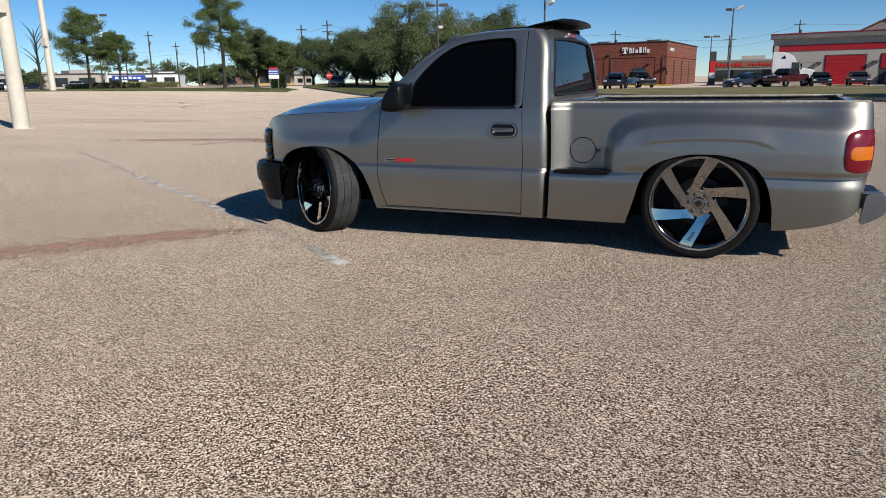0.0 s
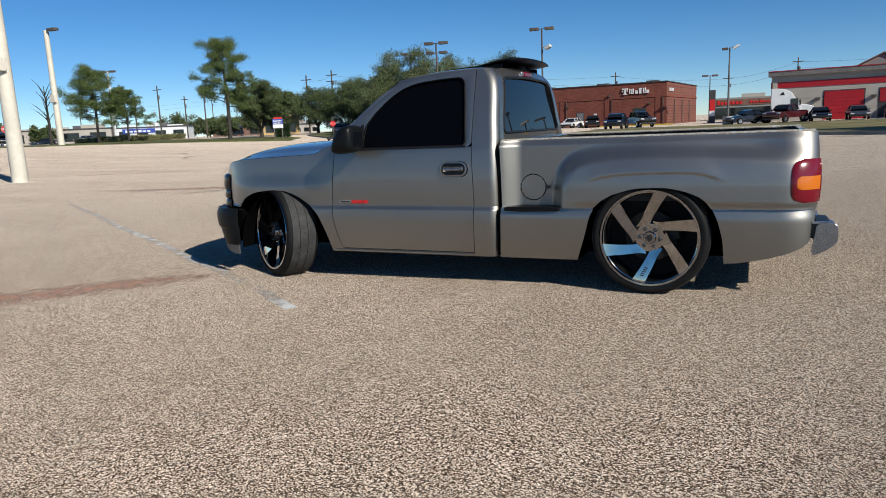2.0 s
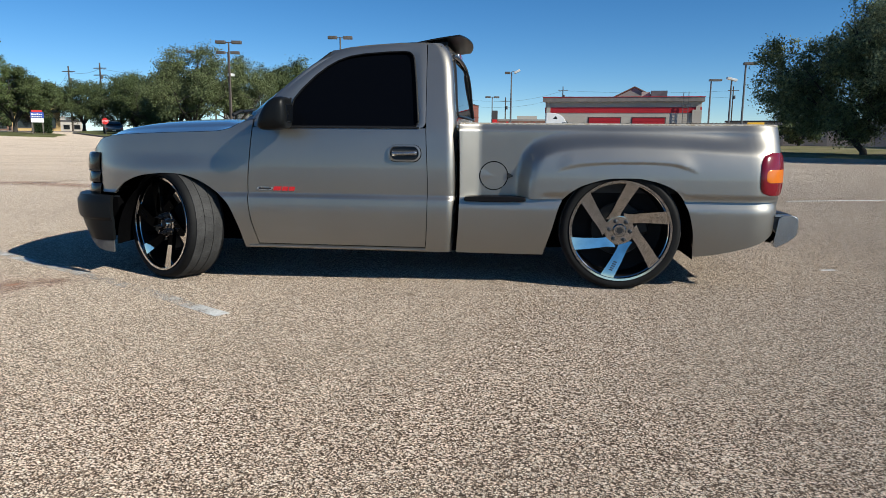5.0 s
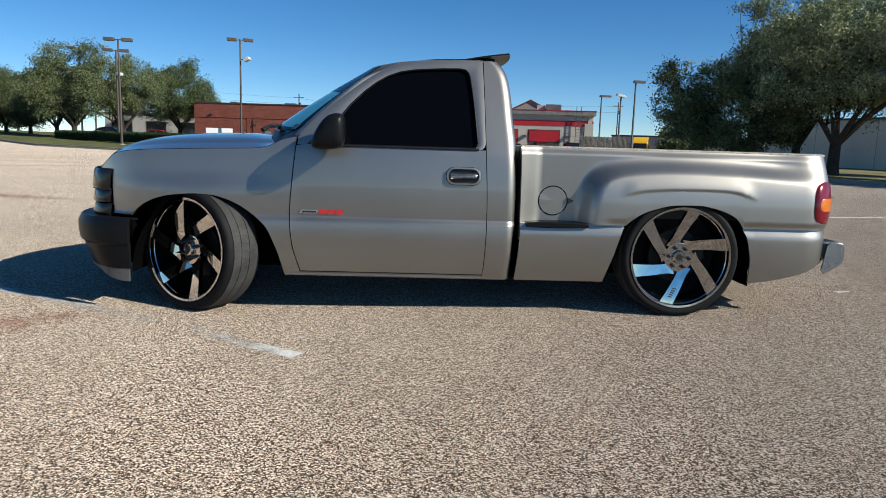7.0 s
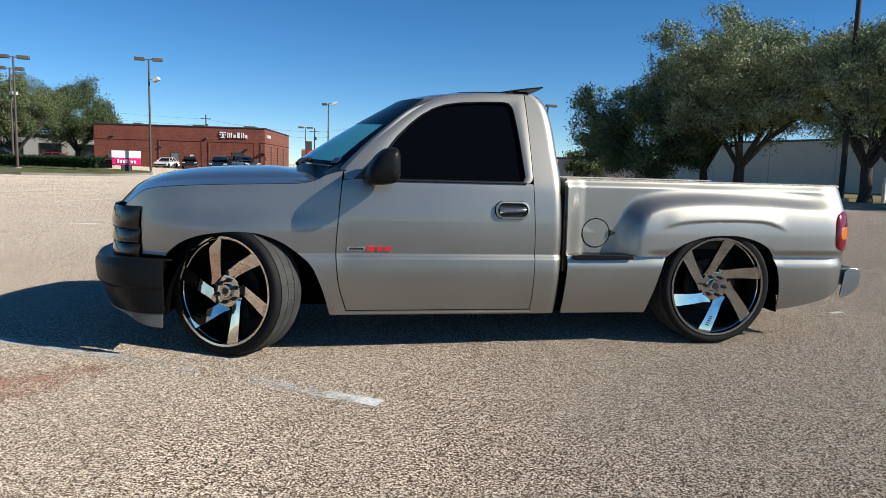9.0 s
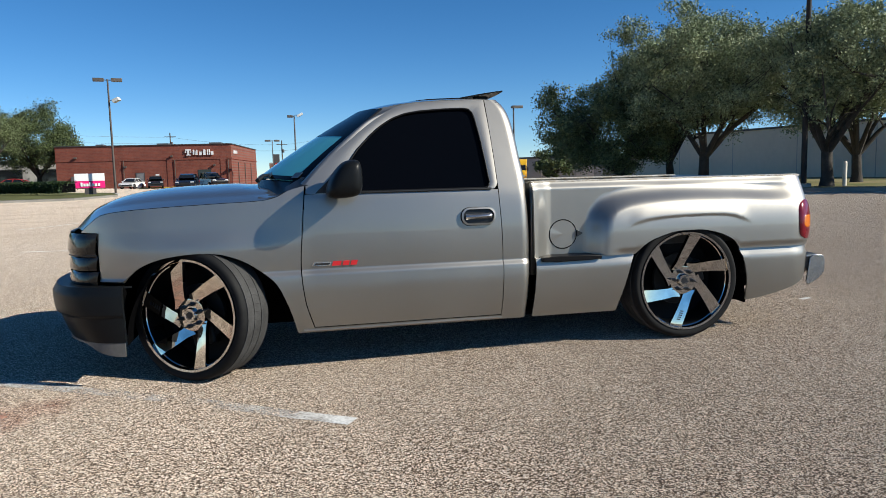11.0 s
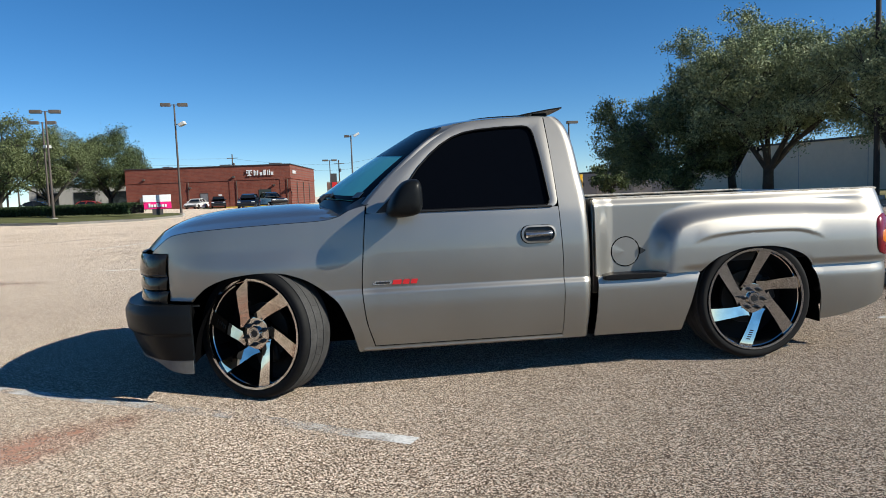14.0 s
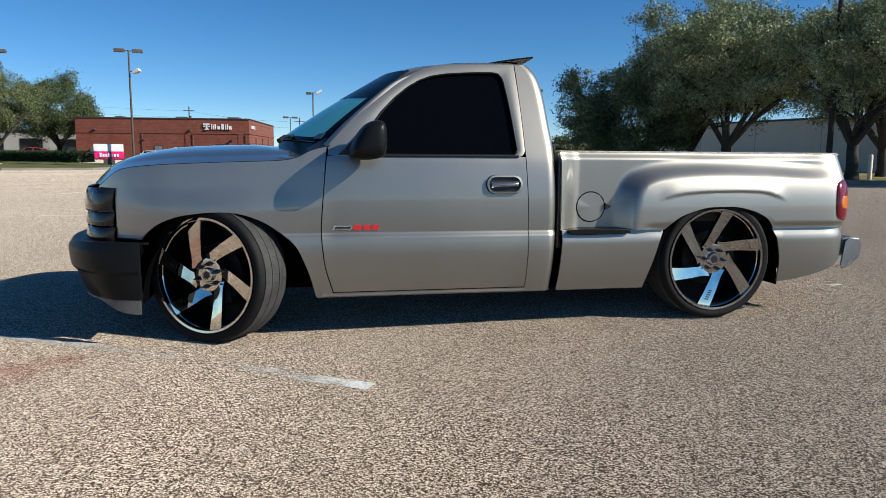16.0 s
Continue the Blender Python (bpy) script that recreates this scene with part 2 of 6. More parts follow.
CHROME = worn("chrome", (0.60, 0.585, 0.565), 0.07, 1.0, vary=0.08, fine=30, relief=0.02, depth=0.0005)
RIMFACE = worn("polished_blade", (0.66, 0.625, 0.58), 0.035, 1.0, vary=0.10, fine=160, coarse=12, relief=0.03, depth=0.0004)
BARREL = worn("dark_barrel", (0.007, 0.007, 0.008), 0.5, 0.2, vary=0.2, spec=0.2)
ALU = worn("scuffed_aluminium", (0.47, 0.475, 0.485), 0.26, 0.9, vary=0.15, fine=50, relief=0.1)
BEDLINE = worn("bed_lining", (0.05, 0.05, 0.052), 0.6, vary=0.3)
STEEL = worn("bare_steel", (0.022, 0.021, 0.02), 0.55, 0.4)
TINT = principled("tinted_glass", (0.002, 0.0025, 0.004), 0.03, spec=0.04)[0]
FRIT = principled("black_glass_edge_and_band", (0.004, 0.005, 0.006), 0.2, spec=0.04)[0]
SHIELD = principled("windshield_glass", (0.11, 0.47, 0.50), 0.03, spec=0.14)[0]
REARGLASS = principled("rear_glass", (0.005, 0.006, 0.008), 0.01, spec=0.32)[0]
SMOKED = principled("smoked_lens", (0.014, 0.013, 0.012), 0.10, spec=0.32, coat=0.15, coat_rough=0.03)[0]
REDLENS = principled("red_lens", (0.17, 0.006, 0.013), 0.2, spec=0.4, coat=0.6, coat_rough=0.16)[0]
AMBER = principled("amber_lens", (0.60, 0.155, 0.012), 0.2, spec=0.4, coat=0.6, coat_rough=0.16)[0]
BADGE_RED = principled("badge_red", (0.55, 0.02, 0.025), 0.3)[0]
BADGE_DARK = principled("badge_dark", (0.02, 0.02, 0.022), 0.3)[0]
BADGE_SILVER = principled("badge_silver", (0.6, 0.6, 0.6), 0.25, 0.9)[0]
STICKER = worn("sticker_blue", (0.03, 0.06, 0.10), 0.4, vary=0.5, fine=90)
WHITE = worn("white_paint", (0.78, 0.78, 0.78), 0.45, vary=0.06, coarse=0.6)
CREAM = worn("aged_white_pole", (0.72, 0.66, 0.55), 0.6, vary=0.12, coarse=0.8, fine=8)
CONCRETE = worn("concrete", (0.36, 0.34, 0.31), 0.85, vary=0.2, fine=18, coarse=0.8, world_space=True)
KERB = worn("kerb_concrete", (0.26, 0.24, 0.21), 0.85, vary=0.25, fine=10, coarse=0.5, world_space=True)
TAN = worn("tan_stucco", (0.44, 0.40, 0.35), 0.85, vary=0.08, fine=6, coarse=0.3, world_space=True)
STOREWALL = worn("store_wall", (0.66, 0.54, 0.41), 0.85, vary=0.08, fine=3, coarse=0.25, world_space=True)
WALLGREY = worn("grey_wall", (0.30, 0.29, 0.27), 0.85, vary=0.12, fine=3, coarse=0.25, world_space=True)
RED = worn("red_paint", (0.42, 0.012, 0.02), 0.5, vary=0.12, coarse=0.5)
ROOFDARK = worn("dark_coping", (0.06, 0.055, 0.055), 0.6)
BRONZE = worn("bronze_pole", (0.10, 0.078, 0.066), 0.55, 0.2, vary=0.2)
GREYPOLE = worn("grey_pole", (0.13, 0.13, 0.135), 0.55, 0.2)
DARKPOLE = worn("dark_pole", (0.028, 0.025, 0.023), 0.6, 0.1, spec=0.2)
LAMPHEAD = worn("lamp_head", (0.12, 0.10, 0.085), 0.5, 0.2)
LAMPWHITE = worn("lamp_head_pale", (0.62, 0.62, 0.6), 0.5)
WOOD = worn("weathered_wood", (0.14, 0.125, 0.11), 0.85, vary=0.3, fine=12, coarse=1.0)
POLEWOOD = worn("utility_pole_wood", (0.09, 0.07, 0.055), 0.9)
MAGENTA = principled("magenta_panel", (0.75, 0.01, 0.18), 0.45)[0]
DOORGREY = worn("grey_door", (0.20, 0.20, 0.21), 0.5)
CARGLASS = principled("car_glass", (0.01, 0.012, 0.014), 0.05, spec=0.7)[0]
YELLOW = worn("yellow_paint", (0.75, 0.42, 0.02), 0.4, vary=0.08)
KERBYELLOW = worn("yellow_kerb", (0.6, 0.42, 0.06), 0.7)
ASPHALT = worn("asphalt", (0.24, 0.20, 0.17), 0.9, vary=0.15, fine=20, coarse=0.15, world_space=True)
SIGNBLUE = principled("blue_sign", (0.03, 0.07, 0.35), 0.5)[0]
SIGNRED = principled("red_sign", (0.6, 0.02, 0.02), 0.5)[0]
OCHRE = worn("ochre_wall", (0.55, 0.38, 0.17), 0.8, vary=0.1, coarse=0.3, world_space=True)
BROWNWALL = worn("brown_wall", (0.2, 0.11, 0.08), 0.8, world_space=True)


# ---- mesh helpers ----
def part(name, shape, material, parent=None, label="", smooth=True, solid=0.0, bevel=0.0, at=None, sharp=40):
    """Links (verts, faces) or a bmesh as one mesh object under a thing or a part."""
    me = bpy.data.meshes.new(name)
    if isinstance(shape, bmesh.types.BMesh):
        shape.to_mesh(me)
        shape.free()
    else:
        me.from_pydata([tuple(v) for v in shape[0]], [], shape[1])
    me.materials.append(material)
    for p in me.polygons:
        p.use_smooth = smooth
    if smooth and len(me.polygons) < 20000:
        me.set_sharp_from_angle(angle=radians(sharp))
    ob = new(name, me)
    if parent:
        ob.parent = parent
    if at is not None:
        ob.matrix_basis = at
    if solid:
        s = ob.modifiers.new("thickness", "SOLIDIFY")
        s.thickness, s.offset = solid, -1
        e = ob.modifiers.new("sharp_rim", "EDGE_SPLIT")
        e.split_angle = radians(50)
    if bevel:
        b = ob.modifiers.new("edge", "BEVEL")
        b.width, b.segments, b.limit_method = bevel, 2, "ANGLE"
        b.harden_normals = False
    if label:
        ob["label"] = label
    return ob


def thing(name, label, category, group="", kind="", at=None):
    ob = new(name)
    if at is not None:
        ob.matrix_basis = at
    return tagged(ob, label, category, group, kind)


def grid(f, us, vs, flip=False):
    """A sheet f(u, v); for u along x and v along z its face looks towards -y."""
    nu, nv = len(us), len(vs)
    verts = [f(u, v) for v in vs for u in us]
    faces = []
    for j in range(nv - 1):
        for i in range(nu - 1):
            q = (j * nu + i, j * nu + i + 1, (j + 1) * nu + i + 1, (j + 1) * nu + i)
            faces.append(q[::-1] if flip else q)
    return verts, faces


def joined(*shapes):
    verts, faces = [], []
    for v, f in shapes:
        n = len(verts)
        verts += list(v)
        faces += [tuple(i + n for i in q) for q in f]
    return verts, faces


def clean(shape):
    """Merges equal corners and drops faces that have shrunk to nothing."""
    seen, index, verts, faces = {}, [], [], []
    for v in shape[0]:
        k = tuple(round(c, 5) for c in v)
        if k not in seen:
            seen[k] = len(verts)
            verts.append(v)
        index.append(seen[k])
    for q in shape[1]:
        r = []  # corners of one face
        for i in q:
            if index[i] not in r:
                r.append(index[i])
        if len(r) > 2:
            faces.append(tuple(r))
    used = sorted({i for q in faces for i in q})
    place = {i: k for k, i in enumerate(used)}
    return [verts[i] for i in used], [tuple(place[i] for i in q) for q in faces]


def mirrored(shape):
    """The same on the truck's other side."""
    return [(x, WIDE - y, z) for x, y, z in shape[0]], [q[::-1] for q in shape[1]]


def box(x0, y0, z0, x1, y1, z1):
    v = [(x, y, z) for z in (z0, z1) for y in (y0, y1) for x in (x0, x1)]
    return v, [(0, 2, 3, 1), (4, 5, 7, 6), (0, 1, 5, 4), (2, 6, 7, 3), (0, 4, 6, 2), (1, 3, 7, 5)]


def prism(outline, y0, y1):
    """An outline in x and z, drawn out along y."""
    n = len(outline)
    v = [(x, y0, z) for x, z in outline] + [(x, y1, z) for x, z in outline]
    f = [tuple(range(n)), tuple(range(2 * n - 1, n - 1, -1))]
    f += [(i, n + i, n + (i + 1) % n, (i + 1) % n) for i in range(n)]
    area = sum(outline[i][0] * outline[(i + 1) % n][1] - outline[(i + 1) % n][0] * outline[i][1] for i in range(n))
    return v, (f if area > 0 else [q[::-1] for q in f])


def tube(path, radii, sides=10, caps=True):
    """A round bar along a path of points."""
    path = [Vector(p) for p in path]
    verts, faces = [], []
    for i, p in enumerate(path):
        d = (path[min(i + 1, len(path) - 1)] - path[max(i - 1, 0)]).normalized()
        a = d.orthogonal().normalized() if abs(d.z) < 0.9 else Vector((1, 0, 0))
        a = (a - d * a.dot(d)).normalized()
        b = d.cross(a)
        r = radii[i] if isinstance(radii, (list, tuple)) else radii
        verts += [p + r * (math.cos(2 * math.pi * k / sides) * a + math.sin(2 * math.pi * k / sides) * b) for k in range(sides)]
    for i in range(len(path) - 1):
        for k in range(sides):
            q = (i * sides + k, i * sides + (k + 1) % sides, (i + 1) * sides + (k + 1) % sides, (i + 1) * sides + k)
            faces.append(q)
    if caps:
        faces += [tuple(range(sides))[::-1], tuple((len(path) - 1) * sides + k for k in range(sides))]
    return [tuple(v) for v in verts], faces


def lathe(profile, n=64, a0=0.0, a1=2 * math.pi):
    """Profile rows of (radius, y) turned round the y axis."""
    closed = a1 - a0 > 6.28
    m = n if closed else n + 1
    verts, faces = [], []
    for r, y in profile:
        verts += [(r * math.cos(a0 + (a1 - a0) * k / n), y, r * math.sin(a0 + (a1 - a0) * k / n)) for k in range(m)]
    for i in range(len(profile) - 1):
        for k in range(n):
            k2 = (k + 1) % m
            faces.append((i * m + k, i * m + k2, (i + 1) * m + k2, (i + 1) * m + k))
    return verts, faces


def curve_of(points):
    """A smooth function through points (x, y) with no overshoot."""
    x, y = np.array([p[0] for p in points], float), np.array([p[1] for p in points], float)
    h, d = np.diff(x), np.diff(y) / np.diff(x)
    m = np.zeros(len(x))
    m[0], m[-1] = d[0], d[-1]
    for i in range(1, len(x) - 1):
        if d[i - 1] * d[i] > 0:
            w1, w2 = 2 * h[i] + h[i - 1], h[i] + 2 * h[i - 1]
            m[i] = (w1 + w2) / (w1 / d[i - 1] + w2 / d[i])

    def f(t):
        i = int(np.clip(np.searchsorted(x, t) - 1, 0, len(h) - 1))
        s = min(1.0, max(0.0, (t - x[i]) / h[i]))
        return float((1 + 2 * s) * (1 - s) ** 2 * y[i] + s * (1 - s) ** 2 * h[i] * m[i] + s * s * (3 - 2 * s) * y[i + 1] + s * s * (s - 1) * h[i] * m[i + 1])

    return f


def step(a, b, t):
    s = min(1.0, max(0.0, (t - a) / (b - a)))
    return s * s * (3 - 2 * s)


def lerp(a, b, t):
    return a + (b - a) * t


def span(a, b, n):
    return [a + (b - a) * i / (n - 1) for i in range(n)]


def rounded(loop, times=2):
    """Corner cutting on a closed loop."""
    for _ in range(times):
        out = []
        for i, p in enumerate(loop):
            q = loop[(i + 1) % len(loop)]
            out += [tuple(0.75 * a + 0.25 * b for a, b in zip(p, q)), tuple(0.25 * a + 0.75 * b for a, b in zip(p, q))]
        loop = out
    return loop


def fan(loop):
    n = len(loop)
    c = tuple(sum(p[k] for p in loop) / n for k in range(3))
    return list(loop) + [c], [(i, (i + 1) % n, n) for i in range(n)]


def ring(outer, inner):
    n = len(outer)
    return list(outer) + list(inner), [(i, (i + 1) % n, n + (i + 1) % n, n + i) for i in range(n)]


# ---- the pickup truck: front hub at x = 0, rear hub at x = 3.023, near side at y = 0, ground at z = 0 ----
WIDE, BASE, HUB_Z = 1.95, 3.023, 0.376
truck = thing("pickup_truck", "lowered pewter-silver stepside pickup truck with smoked lamps on a parking lot", "pickup truck")

DOOR_F = curve_of([(0.20, 0.678), (0.26, 0.660), (0.40, 0.622), (0.58, 0.607), (0.80, 0.622), (1.06, 0.647)])
DOOR_R = curve_of([(0.20, 1.780), (0.30, 1.792), (0.60, 1.800), (1.00, 1.784), (1.55, 1.764)])
CAB_R = curve_of([(0.20, 1.962), (0.40, 1.978), (0.60, 1.984), (1.02, 1.976), (1.20, 1.957), (1.35, 1.943), (1.46, 1.922), (1.52, 1.893), (1.55, 1.860)])
HOOD_EDGE = curve_of([(-0.59, 0.822), (-0.52, 0.875), (-0.45, 0.918), (-0.30, 0.941), (-0.10, 0.953), (0.15, 0.963), (0.40, 0.973), (0.48, 0.990), (0.55, 1.025), (0.66, 1.056)])
ARCH_F = curve_of([(-0.350, 0.556), (-0.325, 0.576), (-0.269, 0.622), (-0.19, 0.660), (-0.102, 0.682), (0.048, 0.695), (0.15, 0.688), (0.231, 0.666), (0.30, 0.635), (0.364, 0.592), (0.464, 0.503), (0.515, 0.395), (0.550, 0.29), (0.570, 0.205)])
ARCH_R = curve_of([(2.545, 0.205), (2.60, 0.38), (2.645, 0.535), (2.70, 0.608), (2.80, 0.664), (2.975, 0.704), (3.10, 0.706), (3.19, 0.693), (3.337, 0.638), (3.415, 0.540), (3.455, 0.42), (3.472, 0.300), (3.474, 0.215)])
RIDGE = [(2.375, 0.56), (2.385, 0.70), (2.41, 0.82), (2.47, 0.895), (2.56, 0.938), (2.68, 0.963), (2.85, 0.978), (3.05, 0.982), (3.30, 0.975), (3.60, 0.957), (3.85, 0.938), (4.1, 0.92)]
for _ in range(2):
    RIDGE = RIDGE[:1] + [tuple(lerp(p, q, t) for p, q in zip(a, b)) for a, b in zip(RIDGE, RIDGE[1:]) for t in (0.25, 0.75)] + RIDGE[-1:]
CREASE = curve_of([(2.60, 0.735), (2.68, 0.768), (2.80, 0.787), (2.97, 0.797), (3.13, 0.799), (3.285, 0.795), (3.38, 0.777), (3.49, 0.735)])


def upper_y(z):
    """The side above the belt leans in."""
    s = max(0.0, z - 0.98)
    return 0.022 + 0.30 * s + 0.16 * s * s


def side_y(x, z):
    """The side from the front fender to the rear of the cab."""
    if z > 0.98:
        y = upper_y(z)
    elif z > 0.575:
        s = (z - 0.575) / 0.405
        y = 0.004 - 0.030 * s * (1 - s) + 0.018 * s * s
    else:
        s = (0.575 - z) / 0.365
        y = 0.004 - 0.017 * step(0.0, 0.034, s * 0.365) - 0.008 * step(0.01, 0.12, s * 0.365) + 0.038 * s * s
    if x < -0.15:
        y += 0.20 * ((-0.15 - x) / 0.45) ** 2.4
    if x < 0.62:
        near = math.exp(-((x - 0.08) / 0.40) ** 2)
        y -= 0.024 * near * step(0.84, 0.70, z)
    return y


def ridge_distance(x, z):
    """How far a point lies inside the rear fender's outline."""
    best, side = 9.0, 1.0
    for (ax, az), (bx, bz) in zip(RIDGE, RIDGE[1:]):
        dx, dz = bx - ax, bz - az
        t = min(1.0, max(0.0, ((x - ax) * dx + (z - az) * dz) / (dx * dx + dz * dz)))
        d = math.hypot(x - ax - t * dx, z - az - t * dz)
        if d < best:
            best, side = d, dx * (z - az) - dz * (x - ax)
    return best if side < 0 else -best


def bed_y(x, z):
    """The stepside bed: an inset wall, a bulging rear fender and a step before it."""
    inner = 0.100 - 0.078 * step(2.150, 1.985, x) + 0.026 * step(0.985, 1.034, z) - 0.012
    low = -0.024 + 0.040 * ((0.575 - min(z, 0.575)) / 0.36) ** 2 + 0.016 * step(0.50, 0.575, z)
    if z <= 0.5695:
        y = low
    else:
        out = -0.034 + 0.096 * (max(0.0, z - 0.66) / 0.36) ** 2.4
        inner = lerp(inner, min(inner, out + 0.012), step(3.60, 3.98, x))
        y = lerp(inner, out, step(-0.030, 0.098, ridge_distance(x, z)))
        ends = step(2.60, 2.72, x) * step(3.50, 3.36, x)
        above = z - CREASE(min(3.49, max(2.60, x)))
        y -= 0.0075 * ends * step(-0.005, 0.004, above) * step(0.11, 0.0, above)
        y += 0.010 * step(0.612, 0.58, z) * step(2.5, 2.6, x)
    if x > 3.79:
        y += 0.165 * (1 - math.sqrt(max(0.0, 1 - ((x - 3.79) / 0.204) ** 2)))
    return y


def panel(xl, xr, zlo, zhi, xs, zs, fy):
    """A side panel between two upright edges xl(z), xr(z) and two level ones."""

    def f(u, v):
        z = lerp(zlo(lerp(xl(0.6), xr(0.6), u)), zhi(lerp(xl(0.6), xr(0.6), u)), v)
        x = lerp(xl(z), xr(z), u)
        z = lerp(zlo(x), zhi(x), v)
        return (x, fy(x, z), z)

    return grid(f, xs, zs)


def both(name, shape, material, parent, label="", **more):
    a = part(name, shape, material, parent, label, **more)
    part(name, mirrored(shape), material, parent, label, **more)
    return a


def rows_with(a, b, n, extra):
    return sorted(set([round(v, 4) for v in span(a, b, n)] + [round(v, 4) for v in extra]))


# front fender, with its wheel arch
def fender_low(x):
    return 0.556 if x < -0.345 else ARCH_F(min(x, 0.570)) if x < 0.570 else 0.206


fender_x = rows_with(-0.480, 0.664, 62, span(-0.348, -0.30, 10) + span(0.44, 0.575, 30))


FENDER_ROWS = [0.206 + 0.0385 * k for k in range(9)] + [0.538, 0.545, 0.552, 0.558, 0.563, 0.568, 0.572, 0.5755, 0.579] + [0.60 + 0.0222 * k for k in range(10)]


def fender_rows(x):
    """Heights from the arch to the hood edge, with rows kept on the body line."""
    lo, hi = fender_low(x), HOOD_EDGE(x)
    return [max(lo, min(hi, z)) for z in FENDER_ROWS] + [max(lo, lerp(0.80, hi, t)) for t in span(0, 1, 8)][1:]


def fender(u, v):
    if u < 0.45:
        z = fender_rows(u)[v]
        return (u, side_y(u, z), z)
    s, x = (u - 0.45) / 0.214, u
    for _ in range(5):
        z = fender_rows(min(x, 0.66))[v]
        x = lerp(0.45, DOOR_F(z) - 0.006, s)
    return (x, side_y(x, z), z)


def fender_nose(u, v):
    z = lerp(0.822, max(0.8225, HOOD_EDGE(u)), v)
    return (u, side_y(u, z), z)


both("front_fender", joined(clean(grid(fender, fender_x, list(range(35)))), grid(fender_nose, span(-0.585, -0.480, 10), span(0, 1, 6))), PAINT, truck, solid=0.014)
# rocker sill below the door
both("rocker", grid(lambda u, v: (u, side_y(u, 0.215) + 0.004 - 0.016 * math.sin(math.pi * v), 0.205 + 0.026 * v), span(0.60, 1.79, 30), span(0, 1, 6)), PAINT, truck)
# door below the belt
door_rows = rows_with(0, 1, 34, [(z - 0.236) / 0.764 for z in (0.538, 0.545, 0.552, 0.558, 0.563, 0.568, 0.572, 0.5755, 0.579)])
door_skin = panel(DOOR_F, DOOR_R, lambda x: 0.236, lambda x: 1.0, span(0, 1, 30), door_rows, side_y)
door = part("door", door_skin, PAINT, truck, solid=0.014)
part("door", mirrored(door_skin), PAINT, truck, solid=0.014)
# door frame round the window
IN = [(0.885, 1.010), (0.888, 1.09), (0.903, 1.180), (0.960, 1.256), (1.040, 1.337), (1.110, 1.394), (1.180, 1.436), (1.255, 1.464), (1.345, 1.480), (1.50, 1.492), (1.620, 1.496), (1.655, 1.490), (1.676, 1.470), (1.686, 1.44), (1.707, 1.30), (1.738, 1.010), (1.45, 1.010), (1.15, 1.010)]
OUT = [(0.645, 1.000), (0.652, 1.065), (0.795, 1.212), (0.868, 1.274), (0.960, 1.352), (1.055, 1.423), (1.140, 1.478), (1.215, 1.511), (1.31, 1.536), (1.50, 1.551), (1.65, 1.555), (1.735, 1.557), (1.762, 1.556), (1.765, 1.50), (1.774, 1.30), (1.784, 1.000), (1.45, 1.000), (1.15, 1.000)]


def dense(loop, n=4):
    return [tuple(lerp(a, b, k / n) for a, b in zip(p, loop[(i + 1) % len(loop)])) for i, p in enumerate(loop) for k in range(n)]


def frame_band(outer, inner):
    """A closed band between two loops, rounded over from its outer edge into the opening."""
    at = lambda k: [tuple(lerp(a, b, k) + (0.003 * k ** 3 - 0.0022 * math.sin(math.pi * k) if i == 1 else 0.0) for i, (a, b) in enumerate(zip(p, q))) for p, q in zip(outer, inner)]
    steps = [at(k) for k in (0.0, 0.25, 0.5, 0.75, 1.0)]
    n = len(outer)
    verts = [p for loop in steps for p in loop]
    quads = [(r * n + i, (r + 1) * n + i, (r + 1) * n + (i + 1) % n, r * n + (i + 1) % n) for r in range(4) for i in range(n)]
    return verts, quads


inner_loop = [(x, upper_y(z), z) for x, z in rounded(dense(IN, 3))]
outer_loop = [(x, upper_y(z), z) for x, z in rounded(dense(OUT, 3))]
frame_shape = frame_band(outer_loop, inner_loop)
part("window_frame", frame_shape, PAINT, door, solid=0.02)
part("window_frame", mirrored(frame_shape), PAINT, truck, solid=0.02)
glass_loop = [(x, y + 0.012, z) for x, y, z in inner_loop]
glass_shape = fan(glass_loop)
glass_shape = (glass_shape[0], [q[::-1] for q in glass_shape[1]])
part("side_window", glass_shape, TINT, door, "near-black tinted door glass")
part("side_window", mirrored(glass_shape), TINT, truck)
seal_loop = [(x, y - 0.002, z) for x, y, z in inner_loop]
both("window_seal", tube(seal_loop + seal_loop[:1], 0.0055, 8, False), PADBLACK, truck)
both("belt_moulding", tube([(x, upper_y(1.004) - 0.006, 1.004) for x in span(0.86, 1.742, 20)], 0.0065, 8), BLACK, truck, "black rubber belt strip")
sail = [(0.70, 1.005), (0.885, 1.008), (0.90, 1.19), (0.80, 1.10)]
both("mirror_sail", prism([(x, z) for x, z in sail], 0.028, 0.055), BLACK, truck)

# cab corner behind the door, rolling round into the rear of the cab
def cab_corner(u, v):
    z = lerp(0.206, 1.553, v)
    x0, x1, y0 = DOOR_R(z) + 0.0045, CAB_R(z), side_y(1.9, z)
    r = 0.062
    if u < 0.4:
        return (lerp(x0, x1 - r, u / 0.4), y0, z)
    if u < 0.8:
        a = (u - 0.4) / 0.4 * math.pi / 2
        return (x1 - r + r * math.sin(a), y0 + r - r * math.cos(a), z)
    return (x1, y0 + r + (u - 0.8) / 0.2 * 0.09, z)


